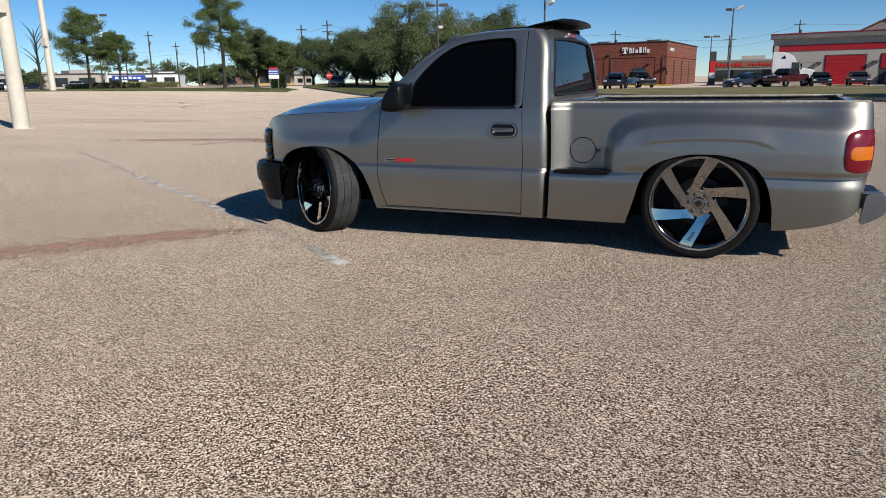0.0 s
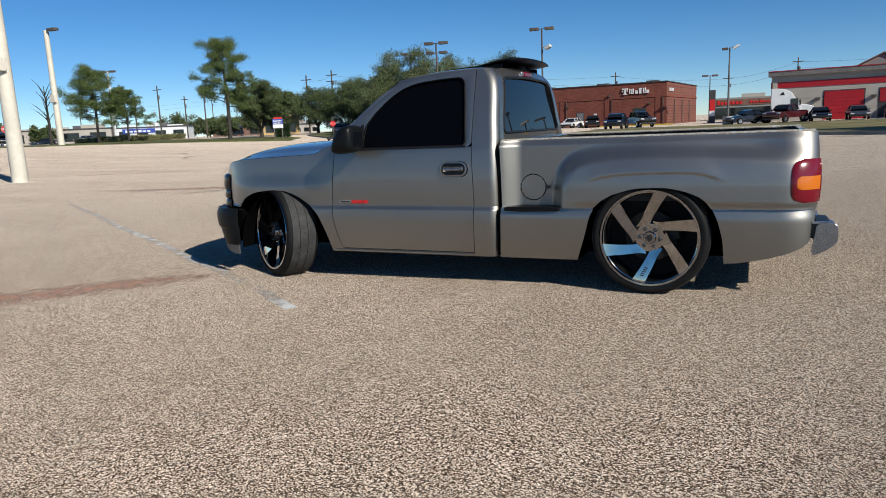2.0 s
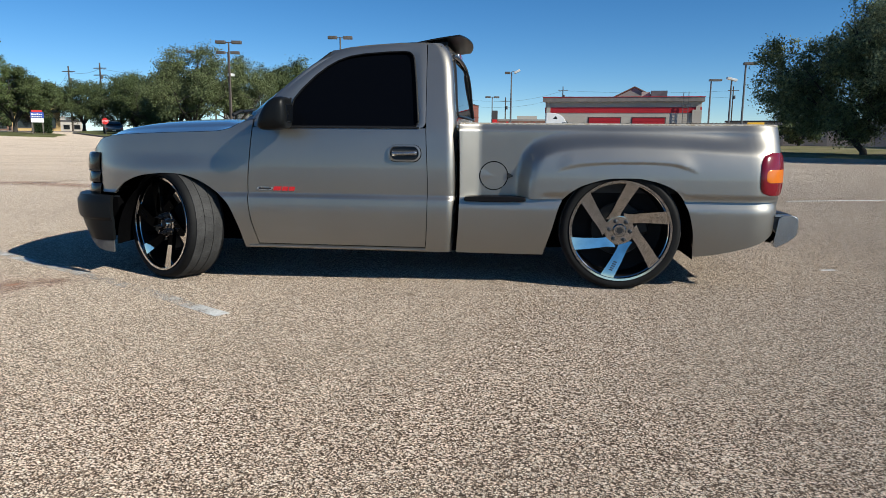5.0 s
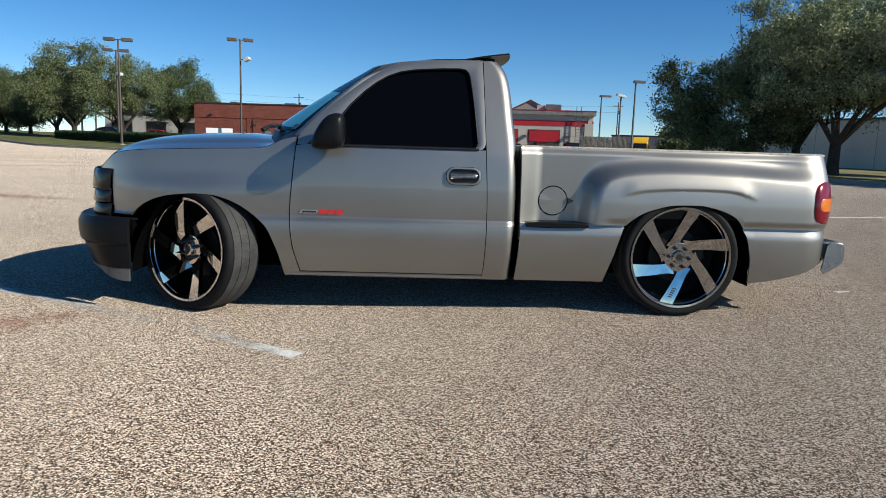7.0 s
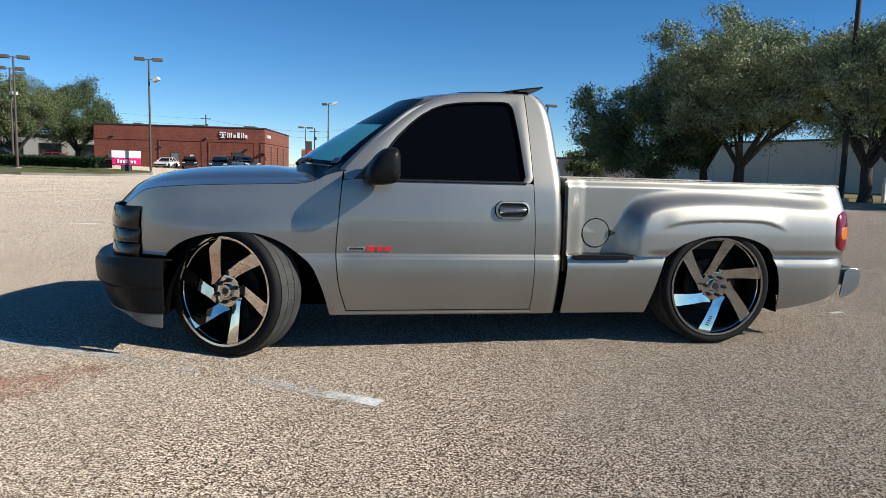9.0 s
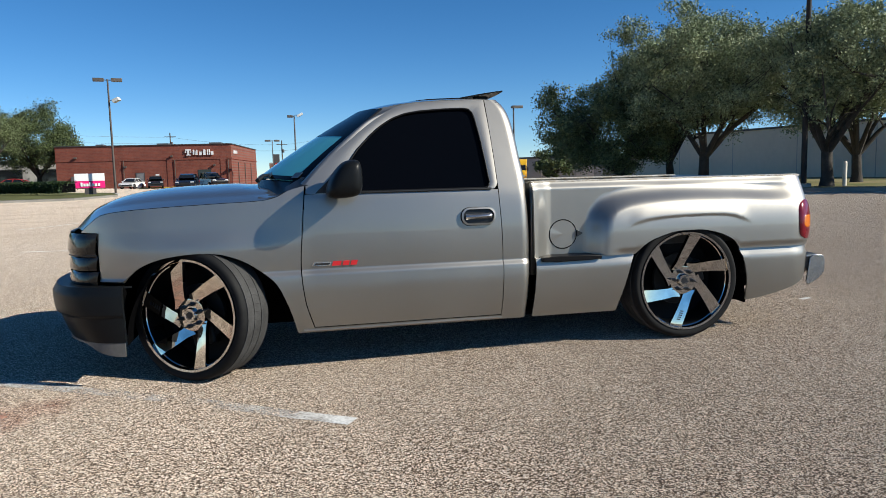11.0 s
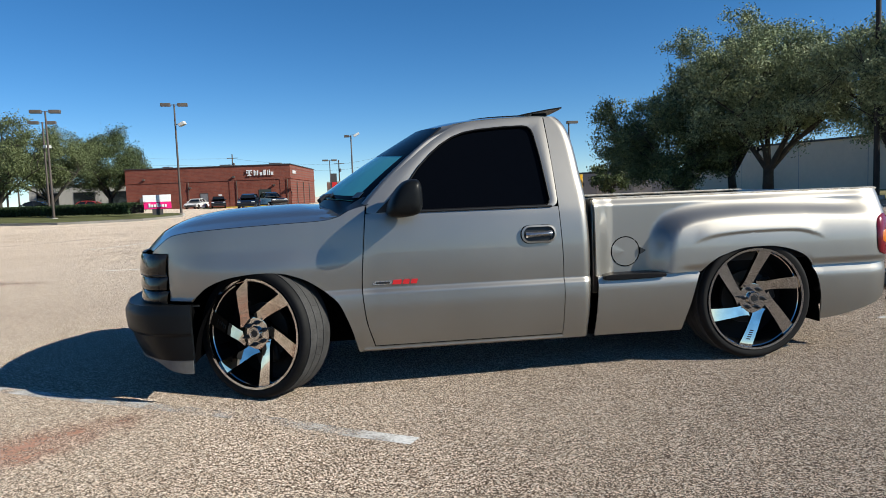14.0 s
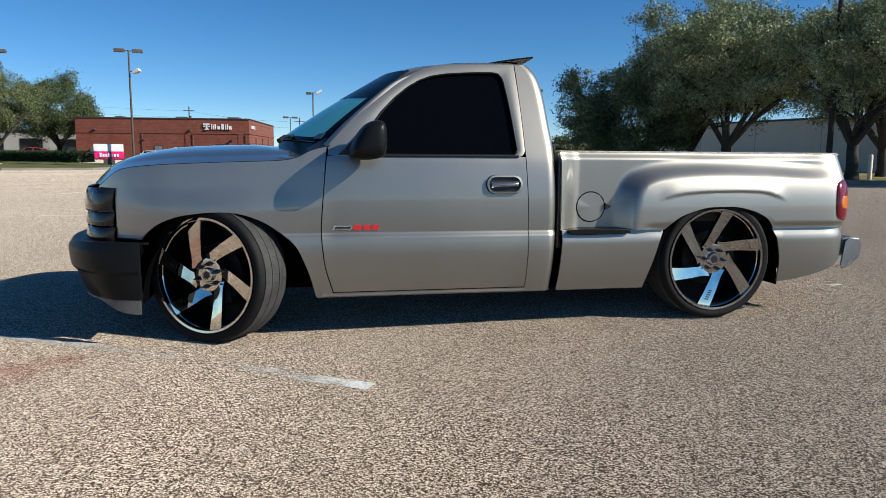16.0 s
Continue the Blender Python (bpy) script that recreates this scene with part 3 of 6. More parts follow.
both("cab_corner", grid(cab_corner, span(0, 1, 31), rows_with(0, 1, 44, [(z - 0.206) / 1.346 for z in (0.538, 0.545, 0.552, 0.558, 0.563, 0.568, 0.572, 0.5755, 0.579)])), PAINT, truck, solid=0.012)

# windscreen, pillars, roof
SCREEN_X = curve_of([(0.0, 0.622), (0.25, 0.742), (0.5, 0.870), (1.0, 1.138)])
SCREEN_Y = curve_of([(0.0, 0.112), (0.5, 0.165), (1.0, 0.236)])
SCREEN_Z = curve_of([(0.0, 1.052), (0.5, 1.286), (1.0, 1.502)])


def screen(u, v):
    s = 2 * u - 1
    k = 1 - s * s
    return (SCREEN_X(v) - lerp(0.302, 0.118, v) * k, lerp(SCREEN_Y(v), WIDE - SCREEN_Y(v), u), SCREEN_Z(v) + lerp(0.035, 0.026, v) * k)


part("windshield", grid(screen, span(0, 1, 31), span(0.045, 1, 21), True), SHIELD, truck, "teal-tinted windshield", solid=0.006)
# dark reflection across the upper glass, put in as a black sheet
part("windshield_band", grid(lambda u, v: tuple(a + b for a, b in zip(screen(u, lerp(0.60 + 0.06 * u, 1.0, v)), (-0.0012, 0, 0.0012))), span(0.0, 1.0, 31), span(0, 1, 6)), FRIT, truck, "dark reflection painted on the upper windshield")
OUT_EDGE = curve_of([(0.0, 0.640), (0.2, 0.720), (0.5, 0.905), (0.8, 1.12), (1.0, 1.31)])
OUT_Z = curve_of([(0.0, 1.050), (0.2, 1.142), (0.5, 1.310), (0.8, 1.468), (1.0, 1.536)])


def pillar(u, v):
    a = Vector((OUT_EDGE(v) + 0.010, upper_y(OUT_Z(v)) - 0.003, OUT_Z(v) - 0.009))
    b = Vector((SCREEN_X(v), SCREEN_Y(v), SCREEN_Z(v))) + Vector((-0.004, 0.0, 0.006))
    p = a.lerp(b, u)
    out = Vector((-0.45, -0.6, 0.66)).normalized() * 0.018 * math.sin(math.pi * u) * step(1.0, 0.7, v)
    return tuple(p + out)


both("pillar", grid(pillar, span(0, 1, 9), span(0, 1, 26), True), PAINT, truck, solid=0.01)
both("windshield_edge", grid(lambda u, v: tuple(Vector(screen(lerp(0.055, 0.045, v) * u, v)) + Vector((-0.002, 0, 0.002))), span(0, 1, 4), span(0, 1, 16)), FRIT, truck, "black glass edge")
part("windshield_foot", grid(lambda u, v: tuple(Vector(screen(u, lerp(0.04, 0.085 + 0.075 * abs(2 * u - 1) ** 12, v))) + Vector((-0.0028, 0, 0.0028))), span(0, 1, 31), span(0, 1, 4)), FRIT, truck, "black glass edge")
both("windshield_trim", tube([tuple(Vector(screen(0.004, v)) + Vector((-0.002, -0.004, 0.003))) for v in span(0, 0.98, 14)], 0.008, 6), BLACK, truck)


ROOF_EDGE = curve_of([(1.14, 1.478), (1.29, 1.530), (1.50, 1.549), (1.755, 1.555), (1.87, 1.553)])


def roof(u, v):
    s = 2 * u - 1
    k2 = 1 - s * s
    x = lerp(1.124 - 0.10 * k2, 1.862 + 0.008 * k2, v)
    xe = lerp(1.124, 1.862, v)
    rise = 1 - (1 - min(1.0, v / 0.45)) ** 2
    ze = lerp(1.502, ROOF_EDGE(1.31), 1 - (1 - (xe - 1.124) / 0.186) ** 1.6) if xe < 1.31 else ROOF_EDGE(xe)
    ye = lerp(0.252, upper_y(ROOF_EDGE(1.31)) - 0.004, (xe - 1.124) / 0.186) if xe < 1.31 else upper_y(ze) - 0.004
    z = ze + lerp(0.026, 0.038, rise) * lerp(k2, 1 - abs(s) ** 3.0, rise)
    return (x, lerp(ye, WIDE - ye, u), z - 0.020 * step(0.86, 1.0, v))


part("roof", grid(roof, sorted(set(span(0, 1, 41) + span(0, 0.05, 6) + span(0.95, 1, 6))), span(0, 1, 31), True), PAINT, truck, solid=0.012)

# rear of the cab: ring round the glass
def cab_back(y, z):
    k = 1 - ((y - WIDE / 2) / 0.75) ** 2
    return (CAB_R(z) + 0.012 * k - 0.004, y, z + 0.034 * max(0.0, k) * step(1.25, 1.54, z))


def back_loop(inset, z0, z1):
    pts = []
    for y, z in ((0, z0), (0.25, z0), (0.5, z0), (0.75, z0), (1, z0), (1, 0.33), (1, 0.66), (1, z1), (0.75, z1), (0.5, z1), (0.25, z1), (0, z1), (0, 0.66), (0, 0.33)):
        zz = lerp(z0, z1, z) if z in (0.33, 0.66) else z
        e = upper_y(zz) + inset
        pts.append((lerp(e, WIDE - e, y), zz))
    return [cab_back(y, z) for y, z in rounded(dense(pts, 2), 2)]


back_out, back_in = back_loop(0.13, 0.86, 1.545), back_loop(0.17, 1.085, 1.475)
part("cab_back", ring(back_out, back_in), PAINT, truck, solid=0.012)
pane = [(1.962 - 0.130 * (z - 1.085), y, z) for x, y, z in back_in]
part("rear_window", fan(pane), REARGLASS, truck, "mirror-like dark rear cab glass")
part("rear_window_seal", tube([(x + 0.002, y, z) for x, y, z in back_in + back_in[:1]], 0.010, 6, False), BLACK, truck)
part("third_brake_light", box(1.842, 0.885, 1.512, 1.924, 1.065, 1.556), REDLENS, truck, "red high brake lamp with clear ends", bevel=0.012)
for y in (0.838, 1.067):
    part("clear_end", box(1.842, y, 1.514, 1.921, y + 0.045, 1.554), ALU, truck, "pale clear lamp end", bevel=0.010)

# roof spoiler
def wing(u, v):
    y = lerp(0.46, 1.49, u)
    s = 2 * u - 1
    x = lerp(1.53, 2.005 - 0.05 * s * s, v) + 0.04 * s * s * (1 - v)
    z = lerp(1.582, 1.644, v) + 0.006 * math.sin(math.pi * v) - 0.016 * abs(s) ** 3 * (1 - 0.4 * v)
    return (x, y, z)


spoiler = part("roof_spoiler", grid(wing, span(0, 1, 25), span(0, 1, 13), True), SATIN, truck, "black roof wing over the rear window", solid=0.009)
part("spoiler_base", grid(lambda u, v: (lerp(1.34, 1.72, v), lerp(0.52, 1.43, u), roof(lerp(0.18, 0.82, u), lerp(0.25, 0.8, v))[2] + 0.006), span(0, 1, 15), span(0, 1, 7)), SATIN, spoiler, solid=0.006)
for y in (0.52, 1.43):
    part("spoiler_foot", box(1.77, y - 0.015, 1.560, 1.87, y + 0.015, 1.603), SATIN, spoiler, bevel=0.01)

# hood
def hood(u, v):
    s = 2 * u - 1
    xb = 0.545 - 0.20 * (1 - s * s)
    xf = -0.575 - 0.165 * (1 - abs(s) ** 2.2)
    x = lerp(xf, xb, v)
    ye = side_y(max(-0.57, min(0.55, lerp(-0.575, 0.545, v))), HOOD_EDGE(lerp(-0.57, 0.545, v))) + 0.005
    y = lerp(ye, WIDE - ye, u)
    ze = HOOD_EDGE(lerp(-0.57, 0.545, v))
    k = 1 - abs(s) ** 2.1
    ze = lerp(min(ze, 0.974), ze, abs(s) ** 10)
    z = ze + 0.088 * (1 - (1 - min(1.0, v / 0.6)) ** 2.2) * k - 0.014 * step(0.8, 1.0, v) * k
    z += 0.012 * step(0.84, 0.66, abs(s)) * step(0.02, 0.3, v)
    return (x, y, z)


part("hood", grid(hood, sorted(set(span(0, 1, 31) + span(0, 0.12, 8) + span(0.88, 1, 8))), span(0, 1, 33), True), PAINT, truck, solid=0.006)
both("hood_gap", tube([(x, side_y(x, HOOD_EDGE(x)) + 0.002, HOOD_EDGE(x) + 0.001) for x in span(-0.565, 0.545, 40)], 0.0018, 6), LINER, truck)
part("cowl", grid(lambda u, v: (lerp(hood(u, 1)[0] + 0.004, screen(u, 0.05)[0], v), lerp(hood(u, 1)[1], screen(u, 0.05)[1], v), lerp(hood(u, 1)[2] - 0.022, screen(u, 0.02)[2] - 0.006, v)), span(0, 1, 21), span(0, 1, 5)), BLACK, truck, "black plastic cowl vent", solid=0.01)
both("cowl_corner", grid(lambda u, v: (lerp(0.535, 0.66, u), lerp(side_y(0.6, 1.03) + 0.005, 0.165, v), lerp(HOOD_EDGE(lerp(0.535, 0.66, u)), 1.045 + 0.07 * u, v)), span(0, 1, 8), span(0, 1, 6)), BLACK, truck, solid=0.01)
for y0, y1 in ((0.35, 0.98), (0.98, 1.50)):
    wiper = part("wiper_arm", tube([(0.37, y0, 1.085), (0.40, y0 + 0.06, 1.112), (0.52, lerp(y0, y1, 0.9), 1.135)], [0.014, 0.011, 0.006], 8), BLACK, truck)
    part("wiper_blade", tube([(0.44, y0 + 0.02, 1.108), (0.45, lerp(y0, y1, 0.5), 1.132), (0.52, y1, 1.140)], 0.008, 6), BLACK, wiper)

# nose: lamps, grille and bumper
def nose_plan(s, out=0.0):
    """The plan line round the nose; s runs 0 at the fender to 1 at the middle."""
    a = step(0.0, 0.55, s)
    x = lerp(-0.486, -0.755, 1 - (1 - s) ** 2.3) - out
    y = lerp(side_y(-0.480, 0.7) - out * 0.4, WIDE / 2, s ** 1.7)
    return x, y


def lamp_band(z0, z1, s0, s1, bulge):
    def f(u, v):
        x, y = nose_plan(lerp(s0, s1, u), bulge * math.sin(math.pi * v) ** 0.25)
        return (x + 0.03 * (v - 0.5) * 0.6, y, lerp(z0, z1, v))

    return grid(f, span(0, 1, 20), span(0, 1, 8), True)


both("headlight", lamp_band(0.700, 0.820, 0.0, 0.50, 0.008), SMOKED, truck, "smoked headlight lens", solid=0.02)
both("lower_headlight", lamp_band(0.617, 0.694, 0.0, 0.50, 0.007), SMOKED, truck, "smoked headlight lens", solid=0.02)
both("turn_signal", lamp_band(0.535, 0.610, 0.0, 0.50, 0.009), SMOKED, truck, "smoked lower lamp lens", solid=0.02)
both("grille", lamp_band(0.530, 0.822, 0.50, 1.0, 0.0), SATIN, truck, solid=0.02)
both("lamp_rim", tube([(*nose_plan(s, 0.004), 0.697) for s in span(0, 0.5, 14)], 0.006, 6), BLACK, truck)


def bumper_cover(u, v):
    s = u
    x = lerp(-0.345, -0.850, 1 - (1 - s) ** 2.2)
    y = lerp(-0.036, WIDE / 2, s ** 1.9)
    z = lerp(0.232, 0.541 - 0.012 * s, v)
    bulge = 0.016 * math.sin(math.pi * min(1, v * 1.05)) ** 0.7 + 0.020 * step(0.44, 0.50, v) * step(1.0, 0.86, v) - 0.060 * (1 - v) ** 1.6 * step(0.0, 0.4, s)
    return (x - bulge * step(0, 0.25, s), y - bulge * 0.5 * step(0.3, 0, s), z)


both("bumper_cover", grid(bumper_cover, span(0, 1, 40), rows_with(0, 1, 16, (0.43, 0.45, 0.47, 0.49, 0.51)), True), SATIN, truck, "satin black front bumper cover", solid=0.03)
both("bumper_top", grid(lambda u, v: (lerp(bumper_cover(u, 1)[0], bumper_cover(u, 1)[0] + 0.16 * step(0, 0.12, u), v), lerp(bumper_cover(u, 1)[1], bumper_cover(u, 1)[1] + 0.02, v), 0.541 - 0.012 * u - 0.004 * v), span(0, 1, 30), span(0, 1, 3), True), SATIN, truck, solid=0.01)


def air_dam(u, v):
    x, y, _ = bumper_cover(u, 0)
    return (x - 0.006, y + 0.004, lerp(0.153 + 0.07 * step(0.0, 0.34, u), 0.233, v))


both("chin_spoiler", grid(air_dam, span(0, 1, 40), span(0, 1, 6), True), worn("grey_chin", (0.14, 0.135, 0.13), 0.5, 0.3), truck, "bare grey chin strip under the bumper", solid=0.016)

# bed side with the rear fender
def bed_low(x):
    if x < 2.545:
        return 0.208
    if x < 3.474:
        return ARCH_R(x)
    return 0.222 + 0.128 * ((x - 3.474) / 0.40) ** 1.9


BED_R = curve_of([(0.20, 3.880), (0.35, 3.945), (0.46, 3.968), (0.58, 3.983), (0.62, 3.990), (0.85, 3.990), (0.98, 3.984), (1.04, 3.972)])
bed_x = rows_with(2.006, 3.93, 84, span(2.006, 2.16, 14) + span(2.54, 2.66, 22) + span(3.40, 3.476, 26) + span(2.33, 2.46, 14) + span(3.80, 3.93, 24))
bed_top = 1.030


def bed_panel(z_from, z_to):
    """z_from, z_to: functions of x."""

    def f(u, v):
        z = lerp(z_from(u), z_to(u), v)
        x = u if u < 3.5 else lerp(3.5, BED_R(z), lerp((u - 3.5) / 0.43, math.sin(math.pi / 2 * (u - 3.5) / 0.43), (u - 3.5) / 0.43))
        if u < 2.33:
            x = lerp(CAB_R(min(1.02, z)) + 0.026, 2.33, (u - 2.006) / 0.324)
        return (x, bed_y(x, z), z)

    return f


low_panel = grid(bed_panel(bed_low, lambda x: max(bed_low(x) + 0.0005, 0.5692)), [x for x in bed_x if x < 2.66 or x > 3.40], span(0, 1, 18))
low_panel = (low_panel[0], [q for q in low_panel[1] if not 2.66 < sum(low_panel[0][i][0] for i in q) / 4 < 3.39])
top_panel = grid(bed_panel(lambda x: max(0.5700, bed_low(x)), lambda x: bed_top), bed_x, rows_with(0, 1, 46, span(0.85, 1.0, 12)))
shelf = grid(lambda u, v: (lerp(2.01, 2.66, (u - 2.006) / 0.654), lerp(bed_y(u, 0.5692), bed_y(u, 0.5700), v), 0.5692 + 0.0008 * v), span(2.006, 2.66, 40), [0, 1])
shelf_r = grid(lambda u, v: (u, lerp(bed_y(u, 0.5692), bed_y(u, 0.5700), v), 0.5692 + 0.0008 * v), span(3.40, 3.97, 24), [0, 1])
both("bed_side", clean(top_panel), PAINT, truck, solid=0.010)
for keep in (lambda x: x < 3.0, lambda x: x > 3.0):
    pick = [q for q in low_panel[1] if keep(low_panel[0][q[0]][0])]
    both("lower_bed_panel", clean((low_panel[0], pick)), PAINT, truck, solid=0.010)
    both("bed_step", shelf if keep(0) else shelf_r, PAINT, truck, smooth=False)
part("step_pad", prism(rounded([(2.045, 0.545), (2.425, 0.548), (2.435, 0.562), (2.42, 0.580), (2.05, 0.580), (2.04, 0.562)], 1), -0.038, 0.085), PADBLACK, truck, "black rubber step pad", bevel=0.004)
# fuel door
FX, FZ, FR = 2.222, 0.704, 0.090
loop = [(FX + FR * math.cos(a), bed_y(FX + FR * math.cos(a), FZ + FR * math.sin(a)) - 0.001, FZ + FR * math.sin(a)) for a in span(0, 2 * math.pi, 41)]
fuel = part("fuel_door", fan([(x, y - 0.0015, z) for x, y, z in loop[:-1]][::-1]), PAINT, truck, "round fuel door", smooth=False)
part("fuel_door_gap", tube(loop, 0.0035, 6, False), LINER, fuel)
part("fuel_door_tab", prism([(2.312, 0.685), (2.345, 0.702), (2.345, 0.710), (2.312, 0.725)], 0.070, 0.098), BLACK, fuel)

# top rails, inner walls, floor, tailgate
def rail(u, v):
    x = lerp(2.006, 3.965, u)
    y0 = bed_y(min(x, 3.95), bed_top)
    return (x, lerp(y0 - 0.001, y0 + 0.105, v), bed_top + 0.0015 + 0.010 * math.sin(math.pi * v) ** 0.5)


both("bed_rail", grid(rail, span(0, 1, 60), span(0, 1, 8)), RAIL, truck, "bed rail with peeling paint", solid=0.008)
both("bed_wall", box(2.01, 0.165, 0.60, 3.95, 0.185, 1.030), BEDLINE, truck)
both("inner_lip", box(2.05, 0.185, 0.985, 3.92, 0.200, 1.012), BEDLINE, truck)
part("bed_floor", box(2.01, 0.185, 0.60, 3.95, WIDE - 0.185, 0.62), BEDLINE, truck)
for i in range(11):
    y = 0.27 + i * 0.141
    part("bed_rib", box(2.03, y, 0.62, 3.92, y + 0.06, 0.632), BEDLINE, truck)
part("bed_bulkhead", box(2.012, 0.10, 0.45, 2.05, WIDE - 0.10, 1.036), PAINT, truck, bevel=0.01)
tailgate = part("tailgate", box(3.915, 0.175, 0.56, 3.966, WIDE - 0.175, 1.032), PAINT, truck, bevel=0.015)
part("tailgate_handle", box(3.965, 0.86, 0.90, 3.978, 1.09, 0.96), BLACK, tailgate, bevel=0.006)

for x in (2.22, 2.95, 3.58):
    part("stake_pocket", box(x, WIDE - 0.187, 0.985, x + 0.045, WIDE - 0.184, 1.008), LINER, truck)

# tail lamp wrapping the corner: a red lens with an amber lens set into it
TAIL_L = curve_of([(0.612, 3.900), (0.618, 3.872), (0.635, 3.847), (0.66, 3.838), (0.72, 3.833), (0.80, 3.836), (0.84, 3.848), (0.86, 3.868), (0.870, 3.905)])


def tail(z0, z1, inset, bulge, proud):
    def f(u, v):
        z = lerp(z0, z1, v)
        inset_here = inset * (1 + 1.6 * abs(2 * v - 1) ** 5)
        x0, x1 = TAIL_L(z) + inset_here, BED_R(z) - inset * 0.5 + 0.002
        x = lerp(x0, x1, math.sin(math.pi / 2 * min(1.0, u / 0.85)))
        y = bed_y(min(x, BED_R(z)), z) + 0.03 * max(0.0, u - 0.85) / 0.15
        k = max(0.0, math.sin(math.pi * min(1.0, max(0.0, (z - 0.612) / 0.258)))) ** 0.45 * min(1.0, u / 0.10) ** 0.5
        return (x + 0.010 * k * min(1.0, u / 0.85) ** 3, y - proud - bulge * k, z)

    return grid(f, span(0, 1, 27), span(0, 1, 17))


both("tail_lamp", tail(0.612, 0.870, 0.0, 0.014, 0.003), REDLENS, truck, "red tail lamp lens", solid=0.02)
both("turn_lens", tail(0.690, 0.770, 0.016, 0.014, 0.0050), AMBER, truck, "amber turn lens set in the tail lamp", solid=0.012)

# rear bumper
def rear_bar(u, v):
    y = lerp(0.045, WIDE - 0.045, u)
    s = abs(2 * u - 1)
    x = 4.030 + 0.058 * step(0.66, 0.88, s) - 0.030 * step(0.95, 1.0, s)
    middle = [(-0.10, 0.492), (-0.03, 0.494), (-0.006, 0.484), (0.0, 0.464), (0.0, 0.390), (-0.002, 0.330), (-0.006, 0.280)]
    end = [(-0.10, 0.492), (-0.03, 0.494), (-0.006, 0.484), (0.0, 0.464), (0.0, 0.385), (-0.006, 0.366), (-0.034, 0.350)]
    i = min(5, int(v * 6))
    a = [lerp(lerp(middle[i][k], end[i][k], step(0.74, 0.86, s)), lerp(middle[i + 1][k], end[i + 1][k], step(0.74, 0.86, s)), v * 6 - i) for k in (0, 1)]
    return (x + a[0], y, a[1])


rear_bumper = part("rear_bumper", grid(rear_bar, sorted(set(span(0, 1, 31) + span(0, 0.08, 8) + span(0.92, 1, 8))), span(0, 1, 25), True), ALU, truck, "chrome rear step bumper", solid=0.012)
for y in (0.055, WIDE - 0.055):
    part("bumper_end", prism([(3.945, 0.47), (3.985, 0.49), (4.015, 0.47), (4.005, 0.37), (3.975, 0.38), (3.94, 0.43)], y - 0.004, y + 0.03), BLACK, rear_bumper, bevel=0.004)
for y, out in ((0.045, -1), (WIDE - 0.045, 1)):
    part("bumper_cap", prism(rounded([(3.985, 0.492), (4.078, 0.490), (4.099, 0.468), (4.101, 0.41), (4.096, 0.362), (4.03, 0.312), (3.955, 0.278), (3.976, 0.40)], 1), y - 0.006, y + 0.006), ALU, rear_bumper, "bright bumper end", bevel=0.003)
part("bumper_tread", box(3.985, 0.10, 0.4935, 4.055, 0.34, 0.4965), BLACK, rear_bumper)
for y in (0.40, 1.55):
    part("bumper_bracket", box(3.60, y - 0.03, 0.34, 4.06, y + 0.03, 0.43), LINER, rear_bumper)

# underside, inner bays
part("chassis", box(-0.25, 0.42, 0.235, 3.80, WIDE - 0.42, 0.43), LINER, truck)
part("engine_bay", box(-0.44, 0.36, 0.25, 0.62, WIDE - 0.36, 0.90), LINER, truck)
part("cab_liner", box(0.66, 0.062, 0.235, 1.90, WIDE - 0.062, 0.985), LINER, truck)
part("undertray", box(-0.66, 0.20, 0.240, -0.20, WIDE - 0.20, 0.262), LINER, truck)
part("bumper_core", box(-0.52, 0.07, 0.25, -0.36, WIDE - 0.07, 0.53), LINER, truck)
part("dashboard", box(0.62, 0.16, 0.90, 0.95, WIDE - 0.16, 1.05), LINER, truck, bevel=0.03)
part("bed_underside", box(2.02, 0.30, 0.44, 3.84, WIDE - 0.30, 0.598), LINER, truck)
for cx, rx in ((0.112, 0.462), (3.010, 0.468)):
    both("wheel_liner", [(([(cx + r * rx / 0.43 * math.cos(a), y, 0.20 + 0.505 * r / 0.43 * math.sin(a)) for r, y in ((0.43, 0.016), (0.43, 0.38), (0.02, 0.385)) for a in span(0, math.pi, 33)]), [(i * 33 + k, i * 33 + k + 1, (i + 1) * 33 + k + 1, (i + 1) * 33 + k) for i in range(2) for k in range(32)])][0], LINER, truck)
both("sill_panel", box(0.60, 0.05, 0.214, 2.50, 0.40, 0.238), LINER, truck)

# door handle, badge, mirror
def plate(x0, x1, z0, z1, r, y, n=5):
    pts = []
    for cx, cz, a0 in ((x1 - r, z1 - r, 0), (x0 + r, z1 - r, 90), (x0 + r, z0 + r, 180), (x1 - r, z0 + r, 270)):
        pts += [(cx + r * math.cos(radians(a0 + 90 * k / n)), cz + r * math.sin(radians(a0 + 90 * k / n))) for k in range(n + 1)]
    return pts


handle_y = side_y(1.65, 0.84)
def on_door(loop, out):
    return [(x, side_y(x, z) - out, z) for x, z in loop]


